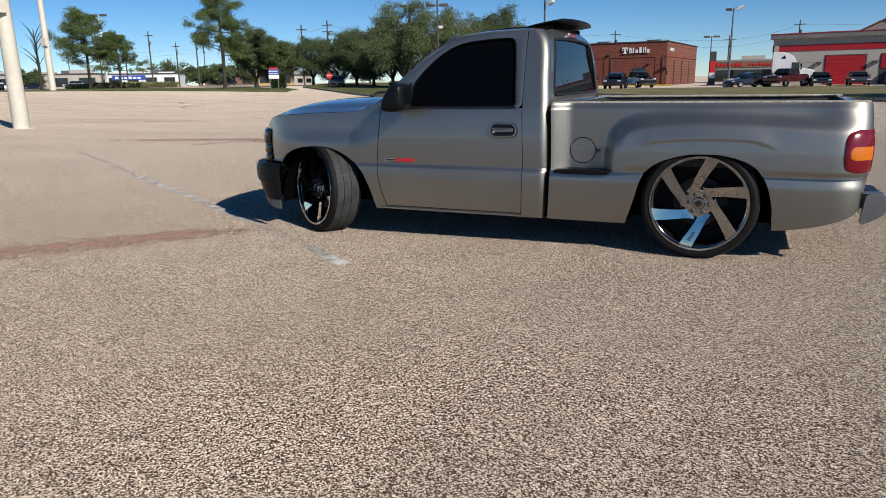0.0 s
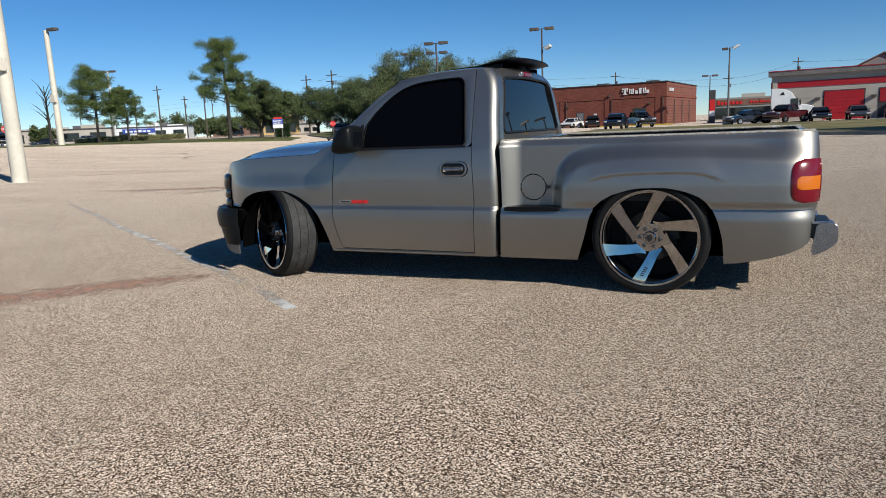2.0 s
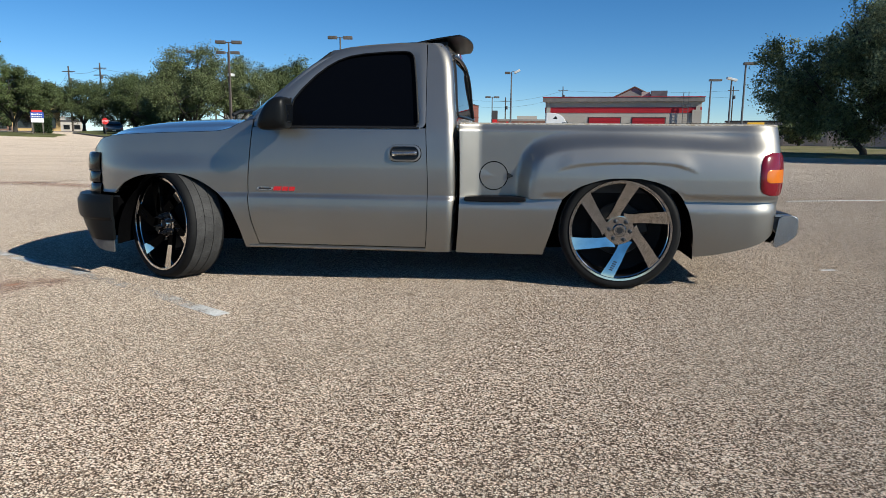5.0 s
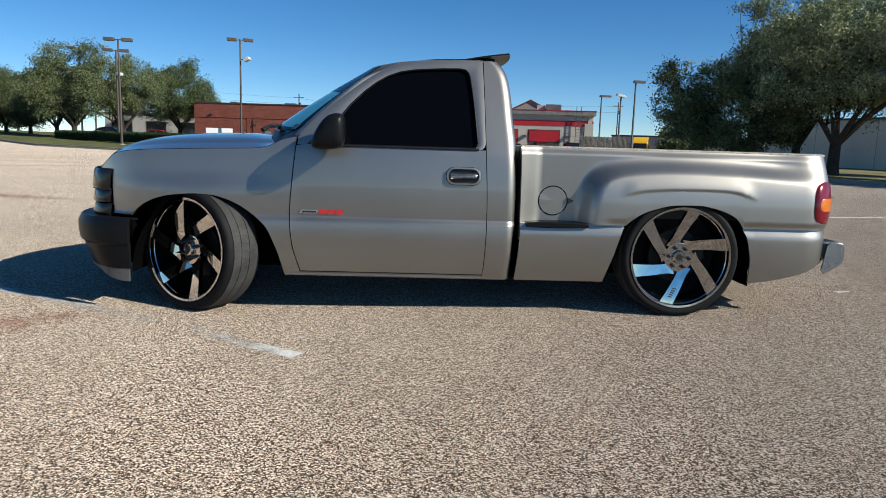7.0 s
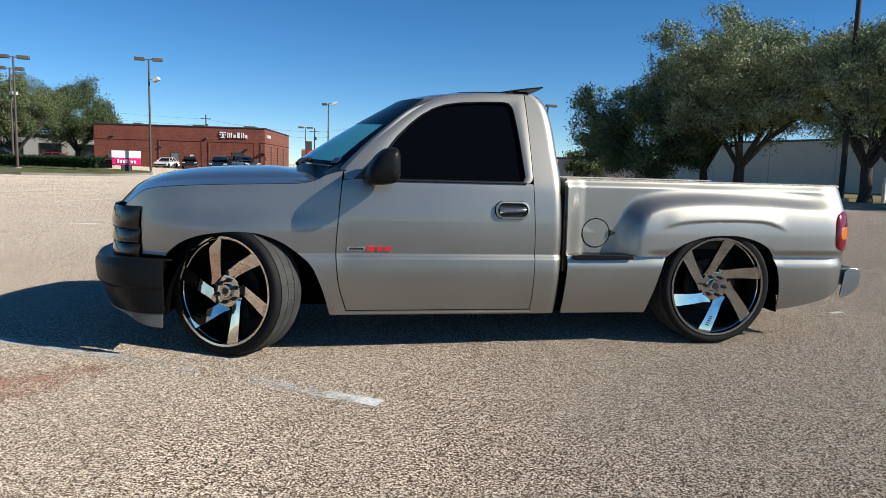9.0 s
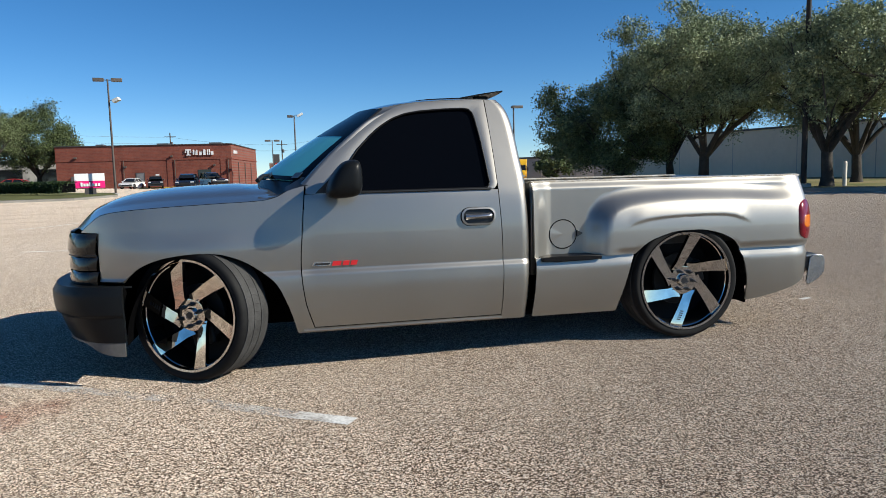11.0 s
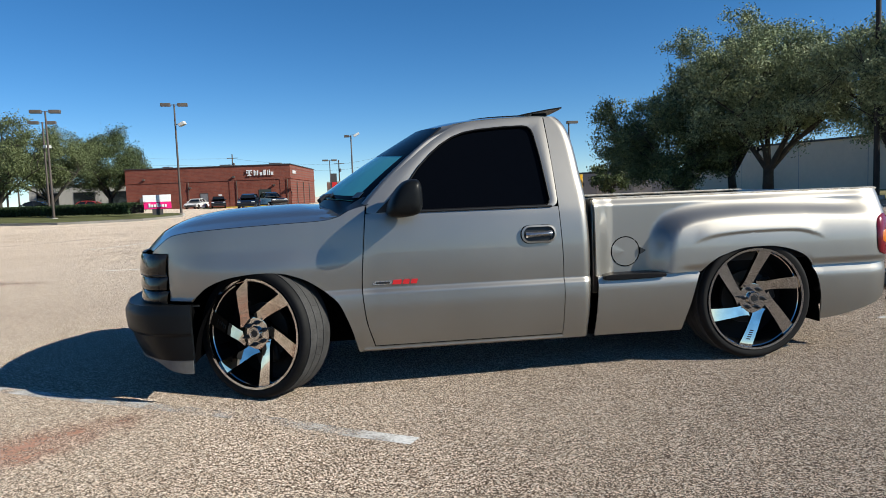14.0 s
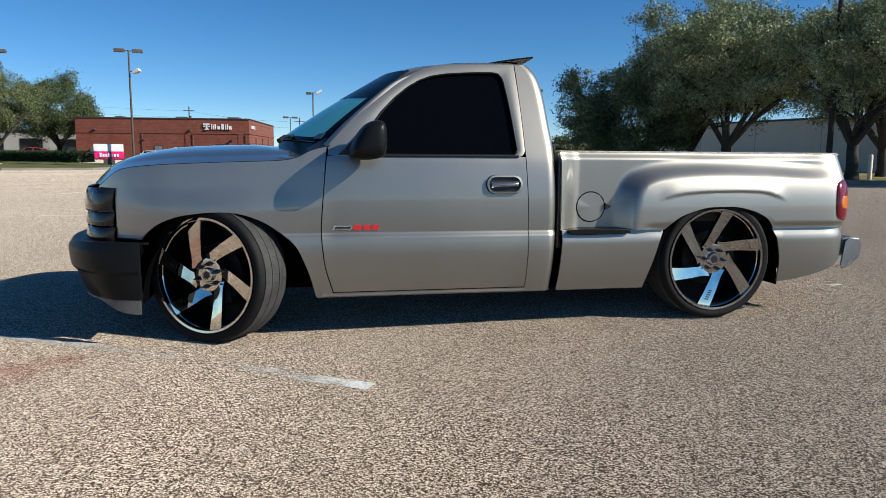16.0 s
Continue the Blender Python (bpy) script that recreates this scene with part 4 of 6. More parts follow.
part("handle_bezel", ring(on_door(plate(1.549, 1.757, 0.792, 0.892, 0.046, 0), 0.005)[::-1], on_door(plate(1.561, 1.745, 0.802, 0.882, 0.038, 0), 0.007)[::-1]), PAINT, door, solid=0.012)
part("handle_gap", tube(on_door(plate(1.547, 1.759, 0.790, 0.894, 0.047, 0) + plate(1.547, 1.759, 0.790, 0.894, 0.047, 0)[:1], 0.0015), 0.003, 6, False), LINER, door)
part("handle_cup", fan(on_door(plate(1.561, 1.745, 0.802, 0.882, 0.038, 0), 0.003)[::-1]), BLACK, door, "dark handle recess")
part("handle_grip", grid(lambda u, v: (lerp(1.572, 1.735, u), handle_y - 0.012 - 0.020 * math.sin(math.pi * v) * (math.sin(math.pi * min(1, max(0, u))) ** 0.25), 0.823 + 0.034 * v + 0.004 * u), span(0.01, 0.99, 17), span(0, 1, 9)), ALU, door, "satin metal pull handle", solid=0.006)
part("key_lock", lathe([(0.0, -0.006), (0.008, -0.006), (0.009, 0.0)], 14), BLACK, door, at=pose(1.732, handle_y - 0.006, 0.815))
badge = part("badge_plate", prism([(0.662, 0.592), (0.768, 0.592), (0.778, 0.613), (0.672, 0.613)], side_y(0.7, 0.6) - 0.005, side_y(0.7, 0.6) + 0.003), BADGE_SILVER, truck, "silver and red emblem on the door")
part("badge_bar", prism([(0.678, 0.597), (0.762, 0.597), (0.767, 0.608), (0.683, 0.608)], side_y(0.7, 0.6) - 0.007, side_y(0.7, 0.6)), BADGE_DARK, badge)
for x0, x1 in ((0.776, 0.832), (0.836, 0.878), (0.882, 0.924)):
    part("badge_letter_bar", prism([(x0, 0.590), (x1 - 0.006, 0.590), (x1 + 0.002, 0.616), (x0 + 0.008, 0.616)], side_y(0.8, 0.6) - 0.007, side_y(0.8, 0.6) + 0.002), BADGE_RED, badge)


MIRROR = rounded([(0.750, 0.990), (0.768, 1.065), (0.812, 1.140), (0.862, 1.184), (0.922, 1.190), (0.946, 1.170), (0.952, 1.080), (0.944, 1.010), (0.918, 0.988), (0.820, 0.976)], 2)
MIRROR_C = (sum(p[0] for p in MIRROR) / len(MIRROR), sum(p[1] for p in MIRROR) / len(MIRROR))
rows = [(-0.255, 0.30), (-0.250, 0.62), (-0.238, 0.84), (-0.215, 0.95), (-0.17, 1.0), (-0.10, 1.0), (-0.055, 0.96), (-0.035, 0.86), (-0.028, 0.5)]
shell = [(lerp(MIRROR_C[0], x, k) - 0.05 * (y + 0.15), y, lerp(MIRROR_C[1], z, k)) for y, k in rows for x, z in MIRROR]
nm = len(MIRROR)
both("side_mirror", (shell, [(i * nm + k, i * nm + (k + 1) % nm, (i + 1) * nm + (k + 1) % nm, (i + 1) * nm + k) for i in range(len(rows) - 1) for k in range(nm)] + [tuple(range(nm))[::-1], tuple((len(rows) - 1) * nm + k for k in range(nm))]), SATIN, truck, "black door mirror")
both("mirror_arm", tube([(0.82, 0.045, 1.035), (0.835, -0.02, 1.035)], [0.045, 0.04], 12), SATIN, truck)
both("mirror_glass", box(0.938, -0.205, 1.03, 0.951, -0.075, 1.140), REARGLASS, truck, bevel=0.01)
part("windshield_sticker", box(-0.001, -0.035, -0.025, 0.001, 0.035, 0.025), STICKER, truck, "small dark blue inspection sticker", at=Matrix.Translation(Vector(screen(0.055, 0.10)) + Vector((-0.006, -0.002, 0.006))) @ pose(0, 0, 0, 0, 52, 35))


# ---- wheels ----
def build_wheel(name):
    w = part(name, lathe([(0.300, 0.240), (0.343, 0.264), (0.362, 0.259), (0.3705, 0.242), (0.3725, 0.222), (0.3725, 0.046), (0.3705, 0.031), (0.364, 0.013), (0.355, 0.003), (0.343, 0.000), (0.322, 0.006), (0.318, 0.014)], 96), RUBBER, truck, "low-profile black tyre on a large chrome wheel")
    tread = []
    for row, (y0, y1, n) in enumerate(((0.037, 0.096, 62), (0.1005, 0.163, 50), (0.1675, 0.232, 62))):
        for k in range(n):
            a0 = 2 * math.pi * (k + 0.31 * row) / n
            a1 = a0 + 2 * math.pi / n * 0.978
            turn = (0.035, -0.045, 0.035)[row]
            v = [((0.3715 + d) * math.cos(a + t), y, (0.3715 + d) * math.sin(a + t)) for d in (0, 0.0045) for y, t in ((y0, 0.0), (y1, turn)) for a in (a0, a1)]
            tread.append((v, [(4, 5, 7, 6), (0, 1, 5, 4), (2, 6, 7, 3), (0, 4, 6, 2), (1, 3, 7, 5)]))
    tagged(part("tread", joined(*tread), TREAD, w, "grey worn tread"), kind="stuff")
    part("rim_lip", lathe([(0.319, 0.012), (0.318, 0.004), (0.3165, 0.0005), (0.3035, 0.0020), (0.3022, 0.005), (0.3015, 0.014), (0.3010, 0.030), (0.296, 0.034)], 96), CHROME, w, "polished rim lip")
    part("rim_barrel", lathe([(0.3010, 0.029), (0.294, 0.06), (0.285, 0.20), (0.25, 0.205), (0.02, 0.206)], 64), BARREL, w)
    part("hub_disc", lathe([(0.0, 0.0455), (0.050, 0.0455), (0.084, 0.0425), (0.092, 0.0435), (0.096, 0.050), (0.098, 0.080)], 48), RIMFACE, w, "polished wheel centre")
    part("hub_cap", lathe([(0.0, 0.030), (0.024, 0.030), (0.026, 0.027), (0.036, 0.027), (0.040, 0.031), (0.043, 0.048)], 40), CHROME, w, "chrome centre cap")
    part("cap_emblem", lathe([(0.0, 0.0265), (0.021, 0.0265), (0.023, 0.030)], 6), BADGE_DARK, w)
    part("brake_disc", lathe([(0.05, 0.120), (0.165, 0.120), (0.168, 0.128), (0.168, 0.142), (0.05, 0.142)], 48), STEEL, w)
    part("brake_caliper", box(0.075, 0.10, -0.075, 0.185, 0.165, 0.075), STEEL, w, bevel=0.015)
    def blade(u, v):
        s = 2 * v - 1
        across = 0.058 * (1 - u) ** 1.1 + 0.006 * math.sin(math.pi * u) + s * (lerp(0.026, 0.041, u) + 0.014 * max(0.0, 1 - u / 0.30) ** 2)
        along = lerp(0.052, math.sqrt(0.3015 ** 2 - across * across), u)
        return (along, 0.0455 - 0.0305 * (1 - (1 - u) ** 1.2) - 0.0036 * s, across)

    shape = grid(blade, span(0, 1, 25), span(0, 1, 7))
    for k in range(6):
        part("blade", shape, RIMFACE, w, "swept polished wheel blade", solid=0.024, at=pose(0, 0, 0, 0, -60 * k, 0))
        a = radians(60 * k + 38)
        part("lug_nut", lathe([(0.0, -0.052), (0.004, -0.036), (0.0085, -0.014), (0.0125, -0.011), (0.0135, 0.0), (0.0135, 0.006)], 10), BADGE_DARK, w, "black spike lug nut", at=pose(0.064 * math.cos(a), 0.042, 0.064 * math.sin(a)))
    # a row of small bars cut into one blade
    bars = [grid(lambda u, v: tuple(Vector(blade(u, v)) - Vector((0, 0.0012, 0))), [u0, u0 + 0.028], [0.34, 0.66]) for u0 in (0.58, 0.635, 0.69, 0.745, 0.80)]
    part("lettering", joined(*bars), BADGE_DARK, w, "row of small dark bars", at=pose(0, 0, 0, 0, -240, 0))
    return w


wheel = build_wheel("wheel")
STEER = -30.0
wheel.matrix_basis = pose(-0.035, 0.008, HUB_Z - 0.028, 0, 0, STEER) @ pose(0, 0, 0, -2.5, 0, 0) @ pose(0, 0, 0, 0, 77, 0)
for m in (pose(BASE, -0.022, HUB_Z, 0, -17, 0), pose(0.02, WIDE - 0.03, HUB_Z - 0.028, 0, 20, 180 + STEER), pose(BASE, WIDE, HUB_Z, 0, 41, 180)):
    copy_thing(wheel, m)


# ---- ground: lot, grass, kerbs ----
def ground_z(x, y):
    """The lot falls a little under the truck's nose and rises towards the far left."""
    dip = 0.028 * step(2.9, 0.1, x) * step(-24, -9, x) * step(26, 9, y)
    dip += 0.60 * step(25.5, 33, x) * step(76, 96, y)
    return 0.90 * step(14, 62, -x) * step(-30, 30, y) - dip


def sheet(name, f, us, vs, material, label, category):
    ob = part(name, grid(f, us, vs), material, smooth=True)
    return tagged(ob, label, category, kind="structure")


far_u = [-2500, -1200, -600, -300, -200, -150] + span(-120, -12, 37) + span(-11.5, 6, 36) + span(9, 60, 18) + [90, 150, 300, 700, 2500]
far_v = [-2500, -800, -200, -60, -30, -20, -10] + span(-8, 9, 18) + span(12, 120, 37) + [160, 250, 500, 1200, 3000]
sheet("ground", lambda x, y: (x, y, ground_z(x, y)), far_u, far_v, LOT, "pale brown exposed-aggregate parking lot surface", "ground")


def verge(name, outline, material, label, height=0.14, kerb=True):
    """A raised strip of grass with a concrete kerb round it."""
    n = len(outline)
    dense = []
    for i, (x, y) in enumerate(outline):
        x2, y2 = outline[(i + 1) % n]
        m = max(1, int(math.hypot(x2 - x, y2 - y) / 6))
        dense += [(lerp(x, x2, k / m), lerp(y, y2, k / m)) for k in range(m)]
    bm = bmesh.new()
    top = [bm.verts.new((x, y, ground_z(x, y) + height)) for x, y in dense]
    bm.faces.new(top)
    bmesh.ops.triangulate(bm, faces=bm.faces[:])
    root = tagged(part(name, bm, material), label, "grass strip", kind="structure")
    if kerb:
        cx, cy = sum(p[0] for p in dense) / len(dense), sum(p[1] for p in dense) / len(dense)
        rows = []
        for x, y in dense:
            d = Vector((cx - x, cy - y)).normalized() * 0.15
            g = ground_z(x, y)
            rows.append([(x, y, g - 0.02), (x + d.x * 0.1, y + d.y * 0.1, g + height + 0.005), (x + d.x, y + d.y, g + height + 0.012)])
        m = len(rows)
        v = [p for r in rows for p in r]
        f = [(3 * i + k, 3 * ((i + 1) % m) + k, 3 * ((i + 1) % m) + k + 1, 3 * i + k + 1) for i in range(m) for k in (0, 1)]
        part("kerb", (v, f), KERB, root, smooth=False)
    return root


verge("grass_near", [(-7.6, 46.5), (-3.0, 40.3), (2.1, 35.9), (8.2, 30.3), (14.6, 24.5), (20.5, 20.4), (27.0, 16.2), (60, -2), (110, -20), (120, 30), (60, 62), (30, 66), (8, 66), (-3, 67), (-10.5, 65), (-11, 55)], GRASS, "dry winter grass strip with a concrete kerb")
verge("grass_left", [(-12.6, 42.0), (-17.0, 40.2), (-23.5, 42.5), (-33, 52.5), (-46, 66), (-60, 92), (-62, 112), (-46, 104), (-33, 84), (-23, 70), (-14, 59), (-12, 50)], LAWN, "green lawn island behind a kerb")
def strip_of_grass(name, near, far, material, label):
    """A mown strip between two edges, lapping down onto the paving."""
    rows = []
    for (ax, ay), (bx, by) in zip(near, far):
        line = []
        for v, lift in ((0, -0.03), (0.02, 0.07), (0.25, 0.10), (0.5, 0.11), (0.75, 0.10), (0.98, 0.07), (1, -0.03)):
            x, y = lerp(ax, bx, v), lerp(ay, by, v)
            line.append((x, y, ground_z(x, y) + lift))
        rows.append(line)
    m = len(rows[0])
    faces = [(i * m + k, (i + 1) * m + k, (i + 1) * m + k + 1, i * m + k + 1) for i in range(len(rows) - 1) for k in range(m - 1)]
    return tagged(part(name, ([p for r in rows for p in r], [q[::-1] for q in faces]), material), label, "grass strip", kind="structure")


strip_of_grass("grass_far", [(-36.3, 49.6), (-38.5, 48.6), (-42, 47.4), (-46, 45.3), (-50, 42.8), (-55, 39.6), (-60, 37.0), (-68, 34.5), (-78, 32.5), (-95, 30), (-130, 27)], [(-36.6, 50.2), (-38.5, 53.0), (-41, 58.0), (-45, 61.5), (-50, 60.5), (-56, 56.5), (-62, 54.5), (-70, 53), (-80, 50), (-97, 46), (-132, 40)], LAWN, "thin winter grass island with pine trees")
sheet("road", lambda x, y: (x, y, ground_z(x, y) + 0.006), [-300, -160] + span(-150, -40, 23), [75, 80, 90, 100], ASPHALT, "pale asphalt road beyond the lot", "road")

# worn paint line, rust stain, joints and tyre marks on the lot
def decal(name, points, width, material, label, z=0.004, wear=(1.0,), across=((-0.5, 1.0), (0.5, 1.0))):
    """A thin film along a line; its wear runs along it and, by the steps of across, from side to side."""
    verts, faces, worn_by = [], [], []
    n, m = len(points), len(across)
    for i, (x, y) in enumerate(points):
        a, b = points[max(0, i - 1)], points[min(n - 1, i + 1)]
        d = Vector((b[0] - a[0], b[1] - a[1])).normalized()
        w = width[i] if isinstance(width, (list, tuple)) else width
        for s, k in across:
            verts.append((x + d.y * w * s, y - d.x * w * s, ground_z(x, y) + z))
            worn_by.append(wear[min(i, len(wear) - 1)] * k)
    faces = [(m * i + k + 1, m * (i + 1) + k + 1, m * (i + 1) + k, m * i + k) for i in range(n - 1) for k in range(m - 1)]
    ob = part(name, (verts, faces), material)
    layer = ob.data.uv_layers.new(name="UVMap")
    for loop in ob.data.loops:
        layer.data[loop.index].uv = (worn_by[loop.vertex_index], 1.0)
    return tagged(ob, label, "ground marking", kind="structure")


SOFT = ((-0.5, 0.0), (-0.28, 0.7), (0.0, 1.0), (0.22, 0.75), (0.5, 0.0))
PAINTLINE = faded("worn_line", (0.72, 0.71, 0.68), 1.28, 0.26)
RUST = faded("rust_stain", (0.56, 0.30, 0.21), 1.12, 0.45)
DARKMARK = faded("dark_joint", (0.10, 0.085, 0.075), 0.95, 0.3)
line = [(0.8, -0.89), (0.5, -0.69), (0.15, -0.44), (-0.1, -0.28), (-0.63, 0.03), (-1.25, 0.38), (-2.27, 0.99), (-3.3, 1.59), (-4.43, 2.21), (-6.17, 3.28), (-8.53, 4.62)]
decal("painted_line", line, 0.095, PAINTLINE, "worn white painted parking line on the lot", wear=(0.82, 0.48, 0.34, 0.34, 0.40, 0.44, 0.48, 0.50, 0.50, 0.44, 0.36))
decal("rust_streak", [(-0.43, -0.02), (-0.65, -0.16), (-0.9, -0.38), (-1.14, -0.63), (-1.4, -0.92), (-1.81, -1.44), (-2.38, -2.05), (-3.3, -2.97)], [0.25, 0.42, 0.56, 0.66, 0.72, 0.75, 0.75, 0.6], RUST, "reddish rust streak across the lot", 0.0028, wear=(0.0, 0.30, 0.46, 0.52, 0.52, 0.48, 0.42, 0.1), across=SOFT)
decal("rust_streak", [(-3.2, 6.8), (-5.2, 7.3), (-7.2, 7.9), (-9.2, 7.3), (-11.5, 7.0)], [0.5, 0.9, 1.1, 0.9, 0.5], RUST, "reddish rust streak across the lot", 0.003, wear=(0.0, 0.45, 0.5, 0.45, 0.0), across=SOFT)
for pts in ([(-6.5, 8.8), (-7.4, 6.4)], [(-4, 30), (-9, 18.6), (-16, 13), (-24, 8)]):
    decal("dark_joint", pts, 0.30, DARKMARK, "dark cracked joint in the lot", 0.003, wear=(0.10,), across=SOFT)
for k in range(3):
    cx, cy, r = -29 + 4.0 * k, 24 + 2.0 * k, 2.6 + 0.8 * k
    decal("tyre_mark", [(cx + r * math.cos(a), cy + r * 1.5 * math.sin(a)) for a in span(0.6 + k, 4.4 + k * 0.5, 20)], 0.2, DARKMARK, "curved dark tyre mark on the lot", 0.003, wear=(0.0, 0.16, 0.2, 0.2, 0.18, 0.2, 0.2, 0.16, 0.2, 0.18, 0.16, 0.12, 0.0))
for pts, w in (([(-6.1, 14.6), (-5.6, 15.6), (-5.2, 16.8)], 0.1), ([(-3.9, 8.6), (-3.0, 8.5)], 0.09), ([(4.60, 0.86), (4.72, 0.90)], 0.05), ([(6.4, 6.6), (8.4, 7.2), (10.0, 7.6)], 0.1)):
    decal("painted_line", pts, w, PAINTLINE, "worn white painted parking line on the lot", wear=(0.75,))


# ---- poles and signs ----
def pole(x, y, h, r0, r1, material, label, heads=(), base=0.0, foot_r=0.0, name="light_pole"):
    g = ground_z(x, y)
    root = thing(name, label, "light pole", at=pose(x, y, g))
    part("shaft", tube([(0, 0, base), (0, 0, h * 0.5), (0, 0, h)], [r0, (r0 + r1) / 2, r1], 12), material, root)
    if base:
        part("footing", tube([(0, 0, 0), (0, 0, base)], foot_r, 16), CONCRETE, root)
    part("base_plate", box(-r0 * 1.12, -r0 * 1.12, base, r0 * 1.12, r0 * 1.12, base + 0.02), material, root)
    for dx, dy, z, sx, sy, tilt, mat in heads:
        part("arm", tube([(0, 0, z), (dx * 0.7, dy * 0.7, z)], 0.03, 6), material, root)
        part("lamp_head", box(-sx / 2, -sy / 2, -0.11, sx / 2, sy / 2, 0.13), mat, root, bevel=0.02, at=pose(dx, dy, z, 0, tilt, math.degrees(math.atan2(dy, dx))))
    return root


two = lambda z: [(0.62, 0.1, z, 0.75, 0.42, 0, LAMPHEAD), (-0.62, -0.1, z, 0.75, 0.42, 0, LAMPHEAD)]
pole(-12.8, 53.0, 8.75, 0.10, 0.06, BRONZE, "tall bronze light pole with two box lamps and a side flood", two(8.7) + [(0.55, -0.1, 7.2, 0.5, 0.5, -25, LAMPWHITE)], 0.2, 0.25)
pole(-21.1, 50.0, 8.0, 0.10, 0.06, BRONZE, "tall bronze light pole with two box lamps", two(7.95), 0.25, 0.25)
pole(-24.0, 56.5, 7.9, 0.10, 0.06, BRONZE, "tall bronze light pole with box lamps and a flood", two(7.85) + [(0.3, -0.2, 5.9, 0.45, 0.45, 0, LAMPWHITE)], 0.25, 0.25)
pole(0.9, 75.0, 7.85, 0.12, 0.07, GREYPOLE, "grey light pole with two floodlights on a concrete footing", [(0.62, 0, 7.9, 0.7, 0.45, -28, LAMPWHITE), (-0.45, 0, 7.75, 0.6, 0.5, 0, LAMPHEAD)], 0.9, 0.5)
pole(-2.2, 97.0, 6.3, 0.09, 0.06, GREYPOLE, "thin grey light pole with a flat twin lamp", two(6.25), 0.3, 0.25)
pole(25.6, 87.5, 7.9, 0.13, 0.09, GREYPOLE, "grey light pole with a box lamp beside the fence", [(0.5, 0, 7.9, 1.5, 0.6, 0, LAMPHEAD)])
pole(25.4, 78.0, 7.3, 0.12, 0.09, GREYPOLE, "grey light pole with a pale floodlight", [(0.0, 0, 7.3, 1.1, 0.7, 15, LAMPWHITE)])
pole(22.3, 62.8, 7.5, 0.11, 0.08, GREYPOLE, "grey light pole with a box lamp beside the fence", [(0.35, 0, 7.5, 1.1, 0.5, 0, LAMPHEAD)])
pole(21.6, 21.4, 10.5, 0.12, 0.09, DARKPOLE, "dark steel light pole standing among the oak trees", [(0.5, 0, 10.4, 0.8, 0.4, 0, LAMPHEAD)], 0.3, 0.3)
big = pole(-17.0, 9.5, 9.0, 0.235, 0.16, CREAM, "thick aged-white steel light pole", [(0.9, 0, 9.0, 1.0, 0.5, 0, LAMPHEAD)])
part("junction_box", box(-0.14, -0.30, 3.32, 0.30, -0.10, 3.72), CREAM, big, bevel=0.02)
second = pole(-56.2, 40.8, 10.5, 0.30, 0.22, CREAM, "white steel light pole beyond the lot", [(0.9, 0, 10.5, 1.0, 0.5, 0, LAMPHEAD)])
part("junction_box", box(-0.2, -0.42, 4.0, 0.45, -0.2, 4.7), CREAM, second, bevel=0.02)
pole(-69.5, 58.5, 8.6, 0.16, 0.12, WHITE, "white light pole with a flat dark twin lamp", two(8.6))
pole(-31.5, 66.0, 8.9, 0.10, 0.06, BRONZE, "bronze light pole rising behind the oak trees", two(8.85))


def text_bars(root, name, x0, z0, w, h, count, material, y):
    for k in range(count):
        a = x0 + w * k / count
        part(name, box(a, y - 0.06, z0, a + w / count * 0.72, y, z0 + h * (1.0 if k in (0, 3) else 0.72)), material, root)


# low magenta and white shop sign by the kerb
shop_sign = thing("shop_sign", "low sign box, white above and magenta below, on a post", "sign", at=pose(-14.9, 54.2, 0.14, 0, 0, 14))
part("post", box(-0.4, -0.15, 0, 0.4, 0.15, 0.5), ROOFDARK, shop_sign)
part("upper_panel", box(-1.05, -0.18, 1.05, 1.05, 0.18, 1.62), WHITE, shop_sign, bevel=0.02)
part("lower_panel", box(-1.05, -0.18, 0.5, 1.05, 0.18, 1.045), MAGENTA, shop_sign, bevel=0.02)
text_bars(shop_sign, "logo_bar", -0.65, 0.64, 1.4, 0.30, 7, WHITE, -0.185)
# tall black sign near the brick shop
tall_sign = thing("tall_sign", "tall dark pylon sign with a red and white panel", "sign", at=pose(-1.6, 92.0, 0))
part("pylon", box(-0.4, -0.2, 0, 0.4, 0.2, 4.2), ROOFDARK, tall_sign, bevel=0.03)
part("panel", box(-0.28, -0.24, 1.2, 0.36, -0.2, 3.0), SIGNRED, tall_sign)
part("white_panel", box(-0.28, -0.25, 0.9, 0.36, -0.21, 1.6), WHITE, tall_sign)
# stop sign
def stop_sign(x, y, z, rz, high):
    stop = tagged(thing("stop_sign", "red octagonal stop sign on a thin post", "road sign", at=pose(x, y, z, 0, 0, rz)), group="stop signs")
    part("post", tube([(0, 0, 0), (0, 0, high - 0.05)], 0.035, 8), GREYPOLE, stop)
    octagon = [(0.34 * math.cos(radians(22.5 + 45 * k)), 0.34 * math.sin(radians(22.5 + 45 * k)) + high) for k in range(8)]
    part("octagon", prism(octagon, -0.05, -0.03), SIGNRED, stop)
    letters = bpy.data.curves.new("stop_text", "FONT")
    letters.body, letters.size, letters.align_x, letters.align_y, letters.extrude = "STOP", 0.24, "CENTER", "CENTER", 0.004
    text_ob = new("lettering", letters)
    text_ob.data.materials.append(WHITE)
    text_ob.parent = stop
    text_ob.matrix_basis = pose(0, -0.056, high, 90, 0, 0)


stop_sign(-40.0, 62.6, ground_z(-40.0, 62.6), 32, 1.45)
stop_sign(-61.2, 38.9, ground_z(-61.2, 38.9), 62, 1.73)
